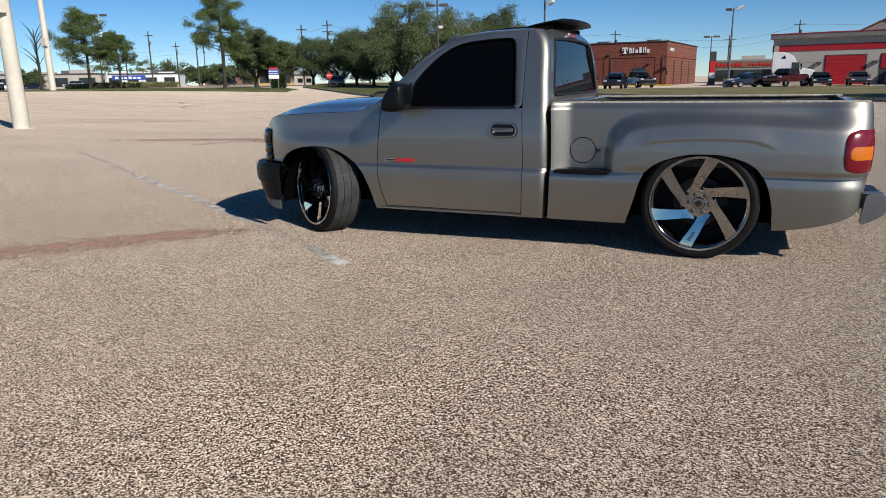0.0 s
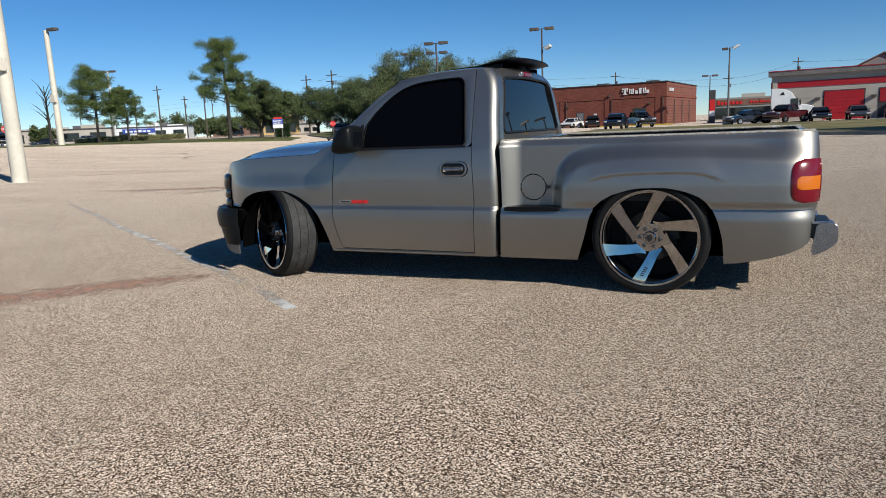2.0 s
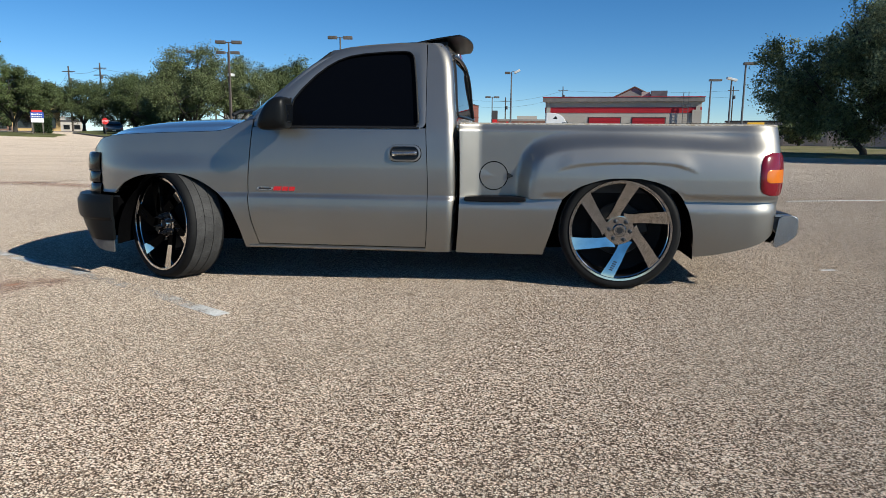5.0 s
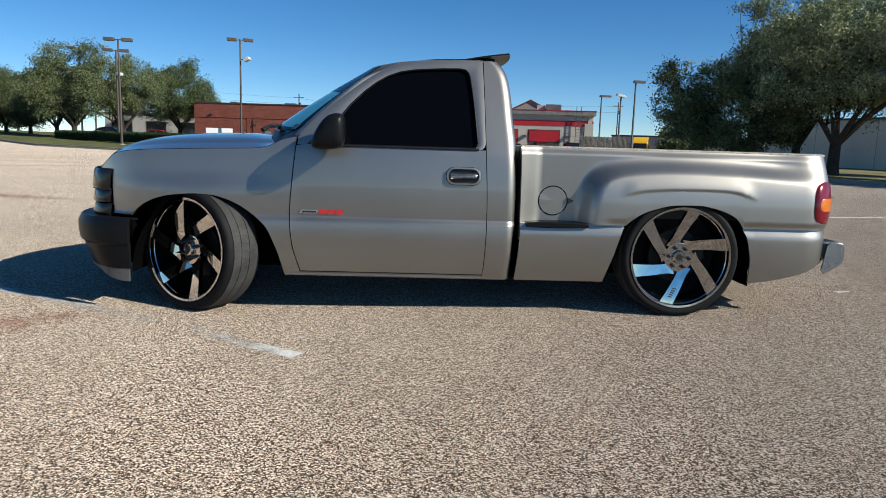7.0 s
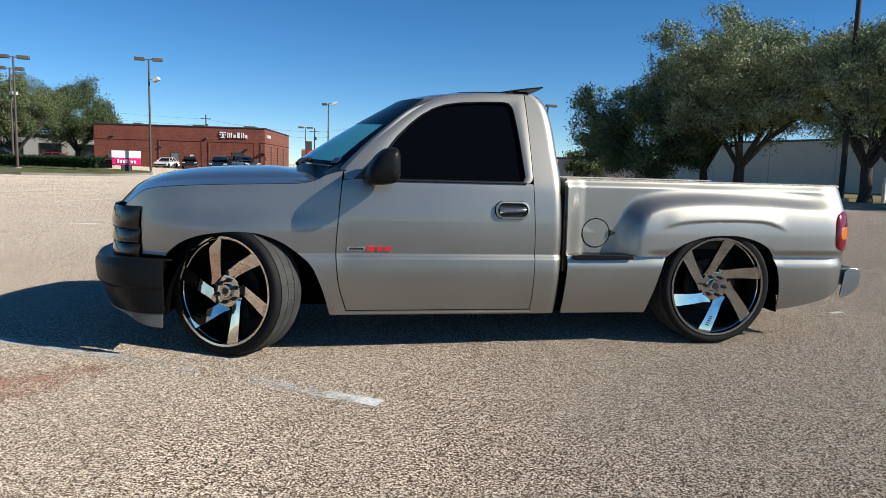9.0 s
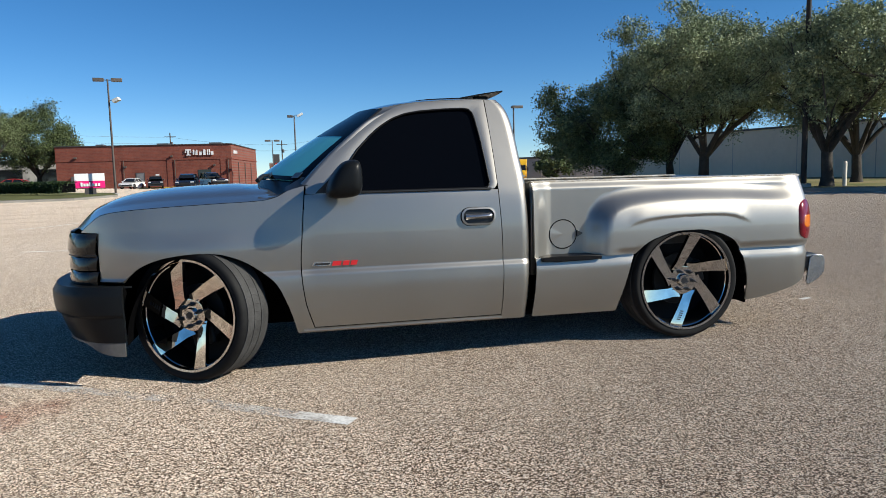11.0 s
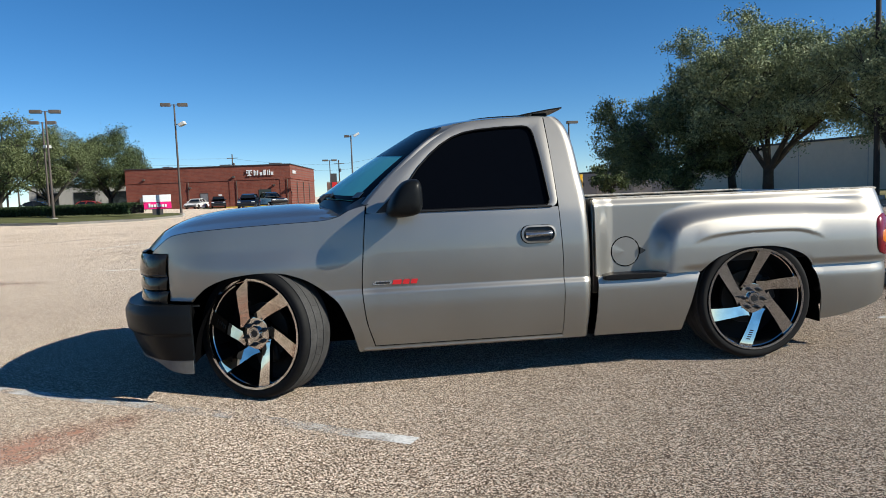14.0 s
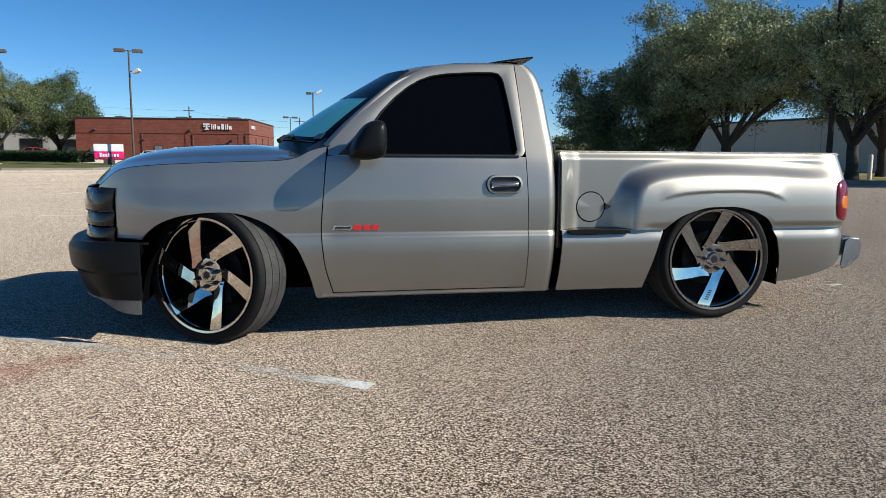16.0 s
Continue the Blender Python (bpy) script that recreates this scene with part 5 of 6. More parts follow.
# roadside sign
roadside = thing("roadside_sign", "small blue and white roadside sign on two posts", "sign", at=pose(-40.6, 53.4, ground_z(-40.6, 53.4) + 0.1, 0, 0, 36))
for x in (-0.4, 0.4):
    part("post", box(x - 0.05, -0.05, 0, x + 0.05, 0.05, 1.1), WOOD, roadside)
part("white_board", box(-0.5, -0.06, 1.05, 0.5, 0.06, 1.42), WHITE, roadside)
part("blue_board", box(-0.52, -0.07, 1.43, 0.52, 0.07, 1.95), SIGNBLUE, roadside)
text_bars(roadside, "letter_bar", -0.42, 1.70, 0.84, 0.14, 6, WHITE, -0.075)
text_bars(roadside, "letter_bar", -0.42, 1.50, 0.84, 0.11, 6, WHITE, -0.075)
part("red_cap", box(-0.42, -0.06, 1.95, 0.42, 0.06, 2.12), SIGNRED, roadside)


# ---- buildings ----
def brick_shop():
    """Brick shop: front 22 m long, side 24 m."""
    root = thing("brick_shop", "single-storey red brick shop with a flat roof and white sign letters", "building", at=pose(-8.1, 100.0, 0, 0, 0, -5.3))
    h = 6.15
    part("wall", box(-23.9, 0, 0, 0, 24, h - 0.12), BRICK, root, smooth=False)
    part("band", box(-23.98, -0.08, 3.95, 0.08, 24.05, 4.12), BRICK, root, smooth=False)
    part("coping", box(-24.02, -0.12, h - 0.12, 0.12, 24.1, h), ROOFDARK, root, smooth=False)
    for x in (-15.6, -8.6, -1.2):
        part("pilaster", box(x - 0.35, -0.06, 0, x + 0.35, 0, 3.95), BRICK, root, smooth=False)
        part("downpipe", tube([(x + 0.75, -0.12, 0.2), (x + 0.75, -0.12, 3.9)], 0.06, 8), BRONZE, root)
    for y in (5, 11, 17):
        part("downpipe", tube([(0.12, y, 0.2), (0.12, y, 3.6)], 0.06, 8), BRONZE, root)
    part("service_door", box(-13.2, -0.06, 0, -12.2, 0.02, 2.15), DOORGREY, root)
    part("door_frame", box(-13.32, -0.04, 0, -12.08, 0.0, 2.27), ROOFDARK, root)
    part("entrance", box(-4.7, -0.05, 0, -2.9, 0.02, 2.5), CARGLASS, root)
    part("notice", box(-10.6, -0.04, 1.7, -10.1, 0.0, 2.0), WHITE, root)
    for x in (-21.2, -14.6, -8.2, -2.4):
        part("wall_lamp", box(x - 0.15, -0.35, 4.35 if x < -20 or x == -8.2 else 3.0, x + 0.15, 0, 4.6 if x < -20 or x == -8.2 else 3.2), LAMPHEAD, root)
    for x, w in ((-11.0, 1.6), (-3.6, 1.7), (-19.5, 1.0)):
        part("roof_unit", box(x, 3, h, x + w, 4.5, h + 0.32), GREYPOLE, root)
    # sign: a logo shape and six strokes
    k = 1.25
    sx, sz = -6.35, 4.52
    strokes = [(0.02, 0.56, 0.67, 0.70), (0.26, 0.04, 0.44, 0.64), (0.12, 0.0, 0.57, 0.10), (0.0, 0.32, 0.14, 0.46), (0.56, 0.32, 0.68, 0.46)]
    part("sign_logo", joined(*[box(sx + k * a, -0.2, sz + k * b, sx + k * c, -0.02, sz + k * d) for a, b, c, d in strokes]), WHITE, root, "white sign shape")
    for x, w, t in ((0.87, 0.14, 0.64), (1.08, 0.10, 0.56), (1.25, 0.14, 0.64), (1.57, 0.36, 0.42), (2.00, 0.34, 0.66), (2.44, 0.12, 0.64), (2.64, 0.12, 0.66), (2.84, 0.36, 0.42)):
        part("sign_letter_bar", box(sx + k * x, -0.2, sz + 0.05, sx + k * (x + w * 0.75), -0.02, sz + k * t), WHITE, root)
    for y in (1.6, 2.6, 3.6):
        part("side_letter_bar", box(0.02, y, 4.75, 0.2, y + 0.35, 5.2), WHITE, root)
    for x in (-21.8, -20.4, -19.4):
        part("utility_box", box(x, -0.6, 0.3, x + 0.7, 0, 1.9), GREYPOLE, root)
    part("yellow_kerb", box(-12, -3.2, 0, 1.5, -2.9, 0.18), KERBYELLOW, root)
    return root


brick_shop()


def garage():
    """Car workshop with a red band and red roller doors."""
    a, b = Vector((5.15, 88.0)), Vector((24.1, 85.2))
    length = (b - a).length
    root = thing("workshop", "tan workshop with a red band and red roller doors", "building", at=pose(a.x, a.y, 0, 0, 0, math.degrees(math.atan2(b.y - a.y, b.x - a.x))))
    h = 5.75
    part("wall", box(0, 0, 0, length, 26, h), TAN, root, smooth=False)
    part("fascia", box(-0.3, -0.5, h - 0.55, length + 0.3, 26.2, h - 0.02), worn("grey_fascia", (0.20, 0.18, 0.17), 0.8), root, smooth=False)
    part("roof_edge", box(-0.34, -0.55, h - 0.02, length + 0.34, 26.3, h + 0.06), RED, root, smooth=False)
    part("red_band", box(-0.05, -0.05, 3.82, length + 0.05, 26.05, 4.50), RED, root, smooth=False)
    for x in (0.15, length - 0.65):
        part("pilaster", box(x, -0.12, 0, x + 0.5, 0, h - 0.5), TAN, root, smooth=False)
    for k, (x, open_) in enumerate(((5.6, False), (11.0, True))):
        part("door_recess", box(x - 0.12, -0.03, 0, x + 4.02, 0.01, 3.3), ROOFDARK, root)
        d = part("roller_door", box(x, -0.08, 1.75 if open_ else 0, x + 3.9, -0.02, 3.2), RED, root)
        for j in range(8):
            z = 0.4 * j
            if not open_ or z > 1.7:
                part("door_slat", box(x, -0.10, z + 0.36, x + 3.9, -0.08, z + 0.385), RED, d)
    for x in (4.7, 10.2, 15.6):
        part("wall_lamp", box(x, -0.45, 2.3, x + 0.5, 0, 2.55), LAMPHEAD, root)
    for z in (1.3, 2.5):
        part("panel_joint", box(0, -0.012, z, length, 0, z + 0.04), CONCRETE, root)
    part("roof_ladder", joined(box(16.9, -0.5, 0.4, 16.98, -0.42, h + 0.6), box(17.5, -0.5, 0.4, 17.58, -0.42, h + 0.6), *[box(16.9, -0.5, 0.6 + 0.35 * k, 17.58, -0.44, 0.64 + 0.35 * k) for k in range(15)]), GREYPOLE, root)
    part("service_panel", box(18.1, -0.2, 1.2, 19.2, 0, 4.2), TAN, root)
    gable = [(8.0, h), (14.2, h), (11.1, h + 1.55)]
    part("gable", prism(gable, 6, 12), WALLGREY, root, smooth=False)
    part("gable_roof", joined(prism([(7.8, h - 0.05), (11.1, h + 1.6), (11.1, h + 1.75), (7.6, h)], 5.8, 12.2), prism([(14.4, h - 0.05), (14.6, h), (11.1, h + 1.75), (11.1, h + 1.6)], 5.8, 12.2)), BROWNWALL, root, smooth=False)
    part("roof_unit", box(13.2, 3.5, h, 15.2, 5.5, h + 1.0), GREYPOLE, root)
    part("roof_box", box(12.0, 4, h, 13.1, 5.5, h + 0.9), TAN, root)
    return root


garage()

# long low shop between the brick shop and the workshop
strip = thing("strip_shop", "long low shop front with a dark red sign band", "building", at=pose(-4, 135, 0, 0, 0, 0))
part("wall", box(0, 0, 0, 30, 12, 4.0), WALLGREY, strip, smooth=False)
part("sign_band", box(0, -0.1, 2.6, 30, 0, 3.7), BROWNWALL, strip)
part("window_band", box(0, -0.1, 0.3, 30, 0, 2.2), CARGLASS, strip)
text_bars(strip, "letter_bar", 1.0, 2.8, 4.4, 0.7, 7, SIGNRED, -0.12)
text_bars(strip, "letter_bar", 6.5, 2.9, 5.0, 0.45, 9, SIGNRED, -0.12)
part("roof_unit", box(5, 3, 4.0, 9, 6, 4.7), TAN, strip)

# big blank store behind the oak trees
store = thing("blank_store", "large blank grey store wall shaded by oak trees", "building", at=pose(33.5, 59, 0, 0, 0, -77))
part("wall", box(0, -0.0, 0, 62, 30, 3.9), STOREWALL, store, smooth=False)
part("coping", box(-0.1, -0.12, 3.9, 62.1, 30.1, 4.05), ROOFDARK, store, smooth=False)
for k in range(1, 10):
    part("wall_joint", box(6 * k, -0.015, 0, 6 * k + 0.05, 0, 3.9), CONCRETE, store)
part("electric_box", box(37.5, -0.35, 0.5, 38.1, 0, 1.6), GREYPOLE, store)
part("downpipe", tube([(35, -0.1, 0), (35, -0.1, 3.8)], 0.06, 8), GREYPOLE, store)

depot = thing("low_depot", "long pale low depot wall far beyond the fence", "building", at=pose(40, 132, -0.6, 0, 0, -28))
part("wall", box(0, 0, 0, 60, 14, 4.2), WALLGREY, depot, smooth=False)
part("roof_edge", box(-0.2, -0.2, 4.2, 60.2, 14.2, 4.5), ROOFDARK, depot, smooth=False)
for k in range(8):
    part("dock_door", box(3 + 7 * k, -0.1, 0, 6.4 + 7 * k, 0.0, 3.0), TAN if k % 3 else DOORGREY, depot, smooth=False)

bollard = thing("bollard", "pale concrete-filled steel bollard by the kerb", "bollard", at=pose(23.9, 21.7, 0.14))
part("post", tube([(0, 0, 0), (0, 0, 1.0), (0, 0, 1.06)], [0.085, 0.085, 0.05], 14), CREAM, bollard)

# fence of dark boards beside the workshop
fence = thing("board_fence", "weathered grey board fence beside the workshop", "fence")
n = 38
for k in range(n):
    x, y = lerp(19.3, 24.2, k / n), lerp(71.7, 70.75, k / n)
    part("board", box(x, y, 0.14, x + 0.122, y + 0.03, 2.32 + 0.03 * ((k * 7) % 3)), WOOD, fence, smooth=False)
for k in range(22):
    x, y = 24.25 + 0.055 * k, 70.8 + 0.26 * k
    part("board", box(x, y, 0.14, x + 0.04, y + 0.245, 2.32 + 0.03 * ((k * 5) % 3)), WOOD, fence, smooth=False)
for z in (0.5, 1.9):
    part("rail", box(19.3, 71.75, z, 24.2, 71.81, z + 0.09), WOOD, fence)

# far buildings along the road on the left
def low_shop(x, y, rz, w, h, d, material, label, sign=None, windows=4):
    root = thing("roadside_shop", label, "building", at=pose(x, y, ground_z(x, y), 0, 0, rz))
    part("wall", box(0, 0, 0, w, d, h), material, root, smooth=False)
    part("roof_edge", box(-0.2, -0.2, h, w + 0.2, d + 0.2, h + 0.3), ROOFDARK, root, smooth=False)
    for k, (a, b) in enumerate(((0.08, 0.30), (0.42, 0.60), (0.72, 0.94))):
        part("parapet", box(w * a, 0.3, h + 0.3, w * b, 1.2, h + (0.75, 1.2, 0.6)[(k + int(w)) % 3]), material, root, smooth=False)
    part("roof_unit", box(w * 0.62, 3, h + 0.3, w * 0.62 + 1.8, 5, h + 1.1), GREYPOLE, root, smooth=False)
    for k in range(windows):
        a = w * (k + 0.2) / windows
        win = part("window", box(a, -0.08, 0.4, a + w / windows * 0.6, 0.0, min(2.6, h - 0.8)), ROOFDARK, root)
        part("pane", box(a + 0.1, -0.1, 0.5, a + w / windows * 0.6 - 0.1, -0.07, min(2.5, h - 0.9)), CARGLASS, win)
    if sign:
        part("sign_board", box(w * 0.1, -0.25, h - 1.3, w * 0.55, -0.05, h - 0.2), sign, root)
        text_bars(root, "letter_bar", w * 0.14, h - 1.1, w * 0.36, 0.6, 6, WHITE, -0.27)
    return root


low_shop(-172, 112, 38, 26, 3.4, 12, TAN, "far tan roadside shop with a flat roof")
low_shop(-150, 128, 36, 18, 3.2, 12, WHITE, "far white roadside shop with a blue sign", SIGNBLUE)
low_shop(-128, 140, 36, 13, 3.4, 12, BROWNWALL, "far brown roadside shop with a blue sign", SIGNBLUE, 3)
low_shop(-112, 150, 36, 9, 2.3, 12, TAN, "far pale low building behind trees")
low_shop(-69.5, 87.0, 36.6, 6.0, 2.7, 6, OCHRE, "far ochre building with a flat roof", None, 2)
low_shop(-60, 150, 15, 42, 4.2, 14, BROWNWALL, "far brick building behind the oaks", None, 6)
low_shop(-52, 118, 10, 22, 3.6, 10, WALLGREY, "far pale shop behind the lawn", None, 4)
low_shop(-215, 75, 60, 26, 3.0, 12, TAN, "far tan building at the end of the road")


# ---- utility poles and cables ----
def utility_pole(x, y, h, arms=1):
    g = ground_z(x, y)
    root = tagged(thing("utility_pole", "dark wooden utility pole with a crossarm", "utility pole", at=pose(x, y, g)), group="utility poles")
    part("shaft", tube([(0, 0, 0), (0, 0, h)], [0.16, 0.11], 10), POLEWOOD, root)
    for k in range(arms):
        part("crossarm", box(-1.1, -0.06, h - 0.9 - 1.1 * k, 1.1, 0.06, h - 0.76 - 1.1 * k), POLEWOOD, root)
    part("transformer", tube([(0.3, -0.1, h - 2.6), (0.3, -0.1, h - 1.9)], 0.2, 12), GREYPOLE, root)
    return (x, y, g + h)


tops = [utility_pole(x, y, h, a) for x, y, h, a in ((-190, 150, 11, 1), (-150, 165, 12, 1), (-118, 165, 12, 1), (-72, 104, 10.5, 1), (-66.5, 104, 11, 2), (-58, 128, 11, 1), (-24.3, 150, 10.8, 1), (-1.7, 150, 9.0, 1), (11.4, 165, 12.3, 1), (46, 150, 12, 1))]
for x, y, h in ((-104.3, 99.6, 10.5), (-114.8, 117.4, 9.5), (-104.9, 112.9, 10), (-125.8, 113.2, 9.5), (-133.0, 112.6, 10)):
    utility_pole(x, y, h)
for a, b in zip(tops, tops[1:]):
    for d in (0.0, 1.3):
        pts = [(lerp(a[0], b[0], t), lerp(a[1], b[1], t), lerp(a[2], b[2], t) - 0.9 - d - 2.0 * t * (1 - t)) for t in span(0, 1, 13)]
        wire = part("power_cable", tube(pts, 0.022, 4), ROOFDARK)
        tagged(wire, "thin black power cable between utility poles", "cable")


# ---- trees ----
def leaf_cloud(centres, count, size, rng, thin=0.55, spread=0.46):
    """Many small leaves in clumps given as (x, y, z, rx, rz)."""
    weights = np.array([c[3] ** 2 * c[4] for c in centres]) ** 0.8
    pick = rng.choice(len(centres), count, p=weights / weights.sum())
    c = np.array(centres)[pick]
    d = np.clip(rng.normal(size=(count, 3)) * spread, -1.25, 1.25)
    p = c[:, :3] + d * np.stack([c[:, 3], c[:, 3], c[:, 4]], 1)
    a = rng.normal(size=(count, 3))
    a /= np.linalg.norm(a, axis=1)[:, None]
    b = np.cross(a, rng.normal(size=(count, 3)))
    b /= np.linalg.norm(b, axis=1)[:, None] + 1e-9
    s = size * rng.uniform(0.6, 1.35, count)[:, None]
    v = np.stack([p - a * s, p - b * s * thin, p + a * s, p + b * s * thin], 1).reshape(-1, 3)
    return v, [(4 * i, 4 * i + 1, 4 * i + 2, 4 * i + 3) for i in range(count)]


def oak(x, y, height, radius, seed, count, size, label, low=0.30, name="oak_tree", trunk_r=None, lean=0.0, leaves=OAK_LEAF, clumps=240, grain=1.0):
    """A forked trunk, crooked limbs and a crown of leaf clumps, each on a twig of its own."""
    rng = np.random.default_rng(seed)
    root = tagged(thing(name, label, "tree", at=pose(x, y, ground_z(x, y) + 0.1)), group="trees round the lot")
    tr = trunk_r or 0.030 * height
    fork = height * max(0.12, low * 0.62)
    mid_z, half = height * (low + 1) / 2, height * (1 - low) / 2
    bumps = [(Vector(rng.normal(size=3)).normalized(), rng.uniform(-0.20, 0.20)) for _ in range(9)]

    def reach(d):
        """How far the crown goes in a direction; its outline swells and dents."""
        return 1.0 + sum(k * max(0.0, d.dot(b)) ** 3 for b, k in bumps)

    def inside(d, r):
        k = reach(d) * r
        drop = 0.10 * half * (d.x * d.x + d.y * d.y)
        return Vector((lean * (0.6 + 0.4 * d.z) + d.x * radius * k, d.y * radius * k, mid_z + d.z * half * k - drop))

    shapes = [tube([(0, 0, -0.15), (0.02, 0, 0.3 * fork), (lean * 0.12, 0.04, fork * 0.8), (lean * 0.15, 0.05, fork)], [tr * 1.45, tr, tr * 0.92, tr * 0.9], 12)]
    nodes_of = []
    foot = Vector((lean * 0.15, 0.05, fork * 0.93))
    limbs = 8
    for k in range(limbs):
        a = 2 * math.pi * (k + rng.uniform(-0.3, 0.3)) / limbs
        d = Vector((math.cos(a), math.sin(a), rng.uniform(-0.30, 0.85))).normalized()
        end = inside(d, 0.80)
        bend = Vector(rng.normal(size=3)) * 0.09 * radius
        pts = [foot, foot.lerp(end, 0.28) + bend * 0.5 + Vector((0, 0, 0.05 * half)), foot.lerp(end, 0.62) + bend, end]
        shapes.append(tube(pts, [tr * 0.58, tr * 0.42, tr * 0.25, tr * 0.07], 8))
        nodes_of += [p.lerp(q, t) for p, q in zip(pts[1:], pts[2:]) for t in (0.0, 0.33, 0.67)]
        for j in range(4):
            q = pts[1].lerp(pts[2], j / 4) if j < 3 else pts[2].lerp(end, 0.4)
            d2 = (d + Vector(rng.normal(size=3)) * 0.75).normalized()
            tip = inside(d2, 0.74)
            tip = q + (tip - q) * min(1.0, 0.5 * radius / max(0.1, (tip - q).length))
            elbow = q.lerp(tip, 0.5) + Vector(rng.normal(size=3)) * 0.05 * radius
            shapes.append(tube([q, elbow, tip], [tr * 0.24, tr * 0.14, tr * 0.05], 6))
            nodes_of += [elbow, tip, elbow.lerp(tip, 0.5)]
    table = np.array([tuple(p) for p in nodes_of])
    lobes = []
    billows = max(16, clumps // 8)
    heart = []
    for k in range(billows):
        t = 1 - 2 * (k + 0.5) / billows
        a = k * 2.39996 + rng.uniform(-0.4, 0.4)
        d = Vector((math.cos(a) * math.sqrt(1 - t * t), math.sin(a) * math.sqrt(1 - t * t), t))
        heart.append(inside(d, rng.uniform(0.42, 0.90)))
    for k in range(clumps):
        p = heart[k % billows] + Vector(np.clip(rng.normal(size=3), -1.7, 1.7)) * radius * 0.105
        if p.z < height * low * 0.85:
            p.z = height * low * rng.uniform(0.85, 1.1)
        q = nodes_of[int(np.argmin(((table - np.array(tuple(p))) ** 2).sum(1)))]
        shapes.append(tube([q, q.lerp(p, 0.55) + Vector(rng.normal(size=3)) * 0.05, p], [tr * 0.07, tr * 0.045, tr * 0.02], 4, False))
        w = radius * rng.uniform(0.075, 0.165) * grain
        lobes.append((*p, w, w * rng.uniform(0.55, 0.95)))
        if rng.random() < 0.35:
            lobes.append((*q.lerp(p, 0.6), w * 0.6, w * 0.45))
    part("trunk", joined(*shapes), BARK, root)
    v, f = leaf_cloud(lobes, count, size, rng)
    part("crown", (v.tolist(), f), leaves, root, smooth=False)
    return root


near = "spreading live oak with grey-green leaves on the grass strip"
oak(21.0, 27.8, 8.8, 4.8, 1, 105000, 0.058, near, 0.28, lean=0.5, clumps=430)
oak(20.8, 30.6, 8.7, 4.2, 2, 88000, 0.060, near, 0.24, trunk_r=0.22, lean=-0.3, clumps=340)
oak(19.2, 32.4, 5.5, 4.2, 3, 78000, 0.058, near, 0.13, lean=-2.5, leaves=MID_LEAF, clumps=320)
oak(23.0, 21.7, 8.2, 3.9, 4, 85000, 0.054, near, 0.30, clumps=360)
oak(28.5, 26.0, 8.2, 3.8, 5, 30000, 0.070, near, 0.28, clumps=140, grain=1.2)
oak(27.5, 16.0, 7.8, 3.6, 6, 40000, 0.062, near, 0.28, clumps=160, grain=1.15)
far = "dense dark green oak beyond the lot"
olive = "spreading olive-green oak on the lawn beyond the lot"
for k, (x, y, h, r, dark) in enumerate(((-36.0, 108, 12.4, 7.6, 1), (-29.0, 69.5, 8.8, 4.6, 0), (-31.8, 65, 9.0, 5.0, 0), (-37, 72, 7.4, 4.4, 0), (-43, 78, 7.2, 4.6, 1), (-48, 82, 7.3, 4.6, 1), (-54, 88, 7.4, 4.6, 1), (-62, 92, 7.6, 4.8, 1))):
    oak(x, y, h, r, 20 + k, 50000, 0.0158 * r, far if dark else olive, 0.14 if dark else 0.22, leaves=FAR_LEAF if dark else MID_LEAF, clumps=260, grain=1.2)
for k, (x, y, h, r) in enumerate(((-47.2, 59.0, 6.6, 4.0), (-50.5, 66, 6.2, 4.0))):
    oak(x, y, h, r, 40 + k, 30000, 0.09, "rounded oak on the far grass island", 0.22, leaves=FAR_LEAF, clumps=150, grain=1.2)
for k, (x, y, h, r) in enumerate(((-100, 125, 5.5, 5), (-108, 122, 4.5, 4), (-118, 128, 4.5, 4), (-160, 115, 4, 4), (-185, 120, 6, 5), (-205, 95, 6, 6), (-130, 160, 6.5, 7), (-90, 160, 7, 7), (-40, 150, 7, 7), (20, 150, 7, 7), (60, 140, 8, 8), (85, 120, 8, 8), (-235, 120, 7, 8), (-270, 140, 8, 9), (-170, 170, 7, 8), (48, 118, 5, 4.5), (74, 96, 6, 5))):
    oak(x, y, h, r, 60 + k, 6000, 0.26, "distant dark tree along the road", 0.15, trunk_r=0.2, leaves=FAR_LEAF, clumps=60, grain=1.5)


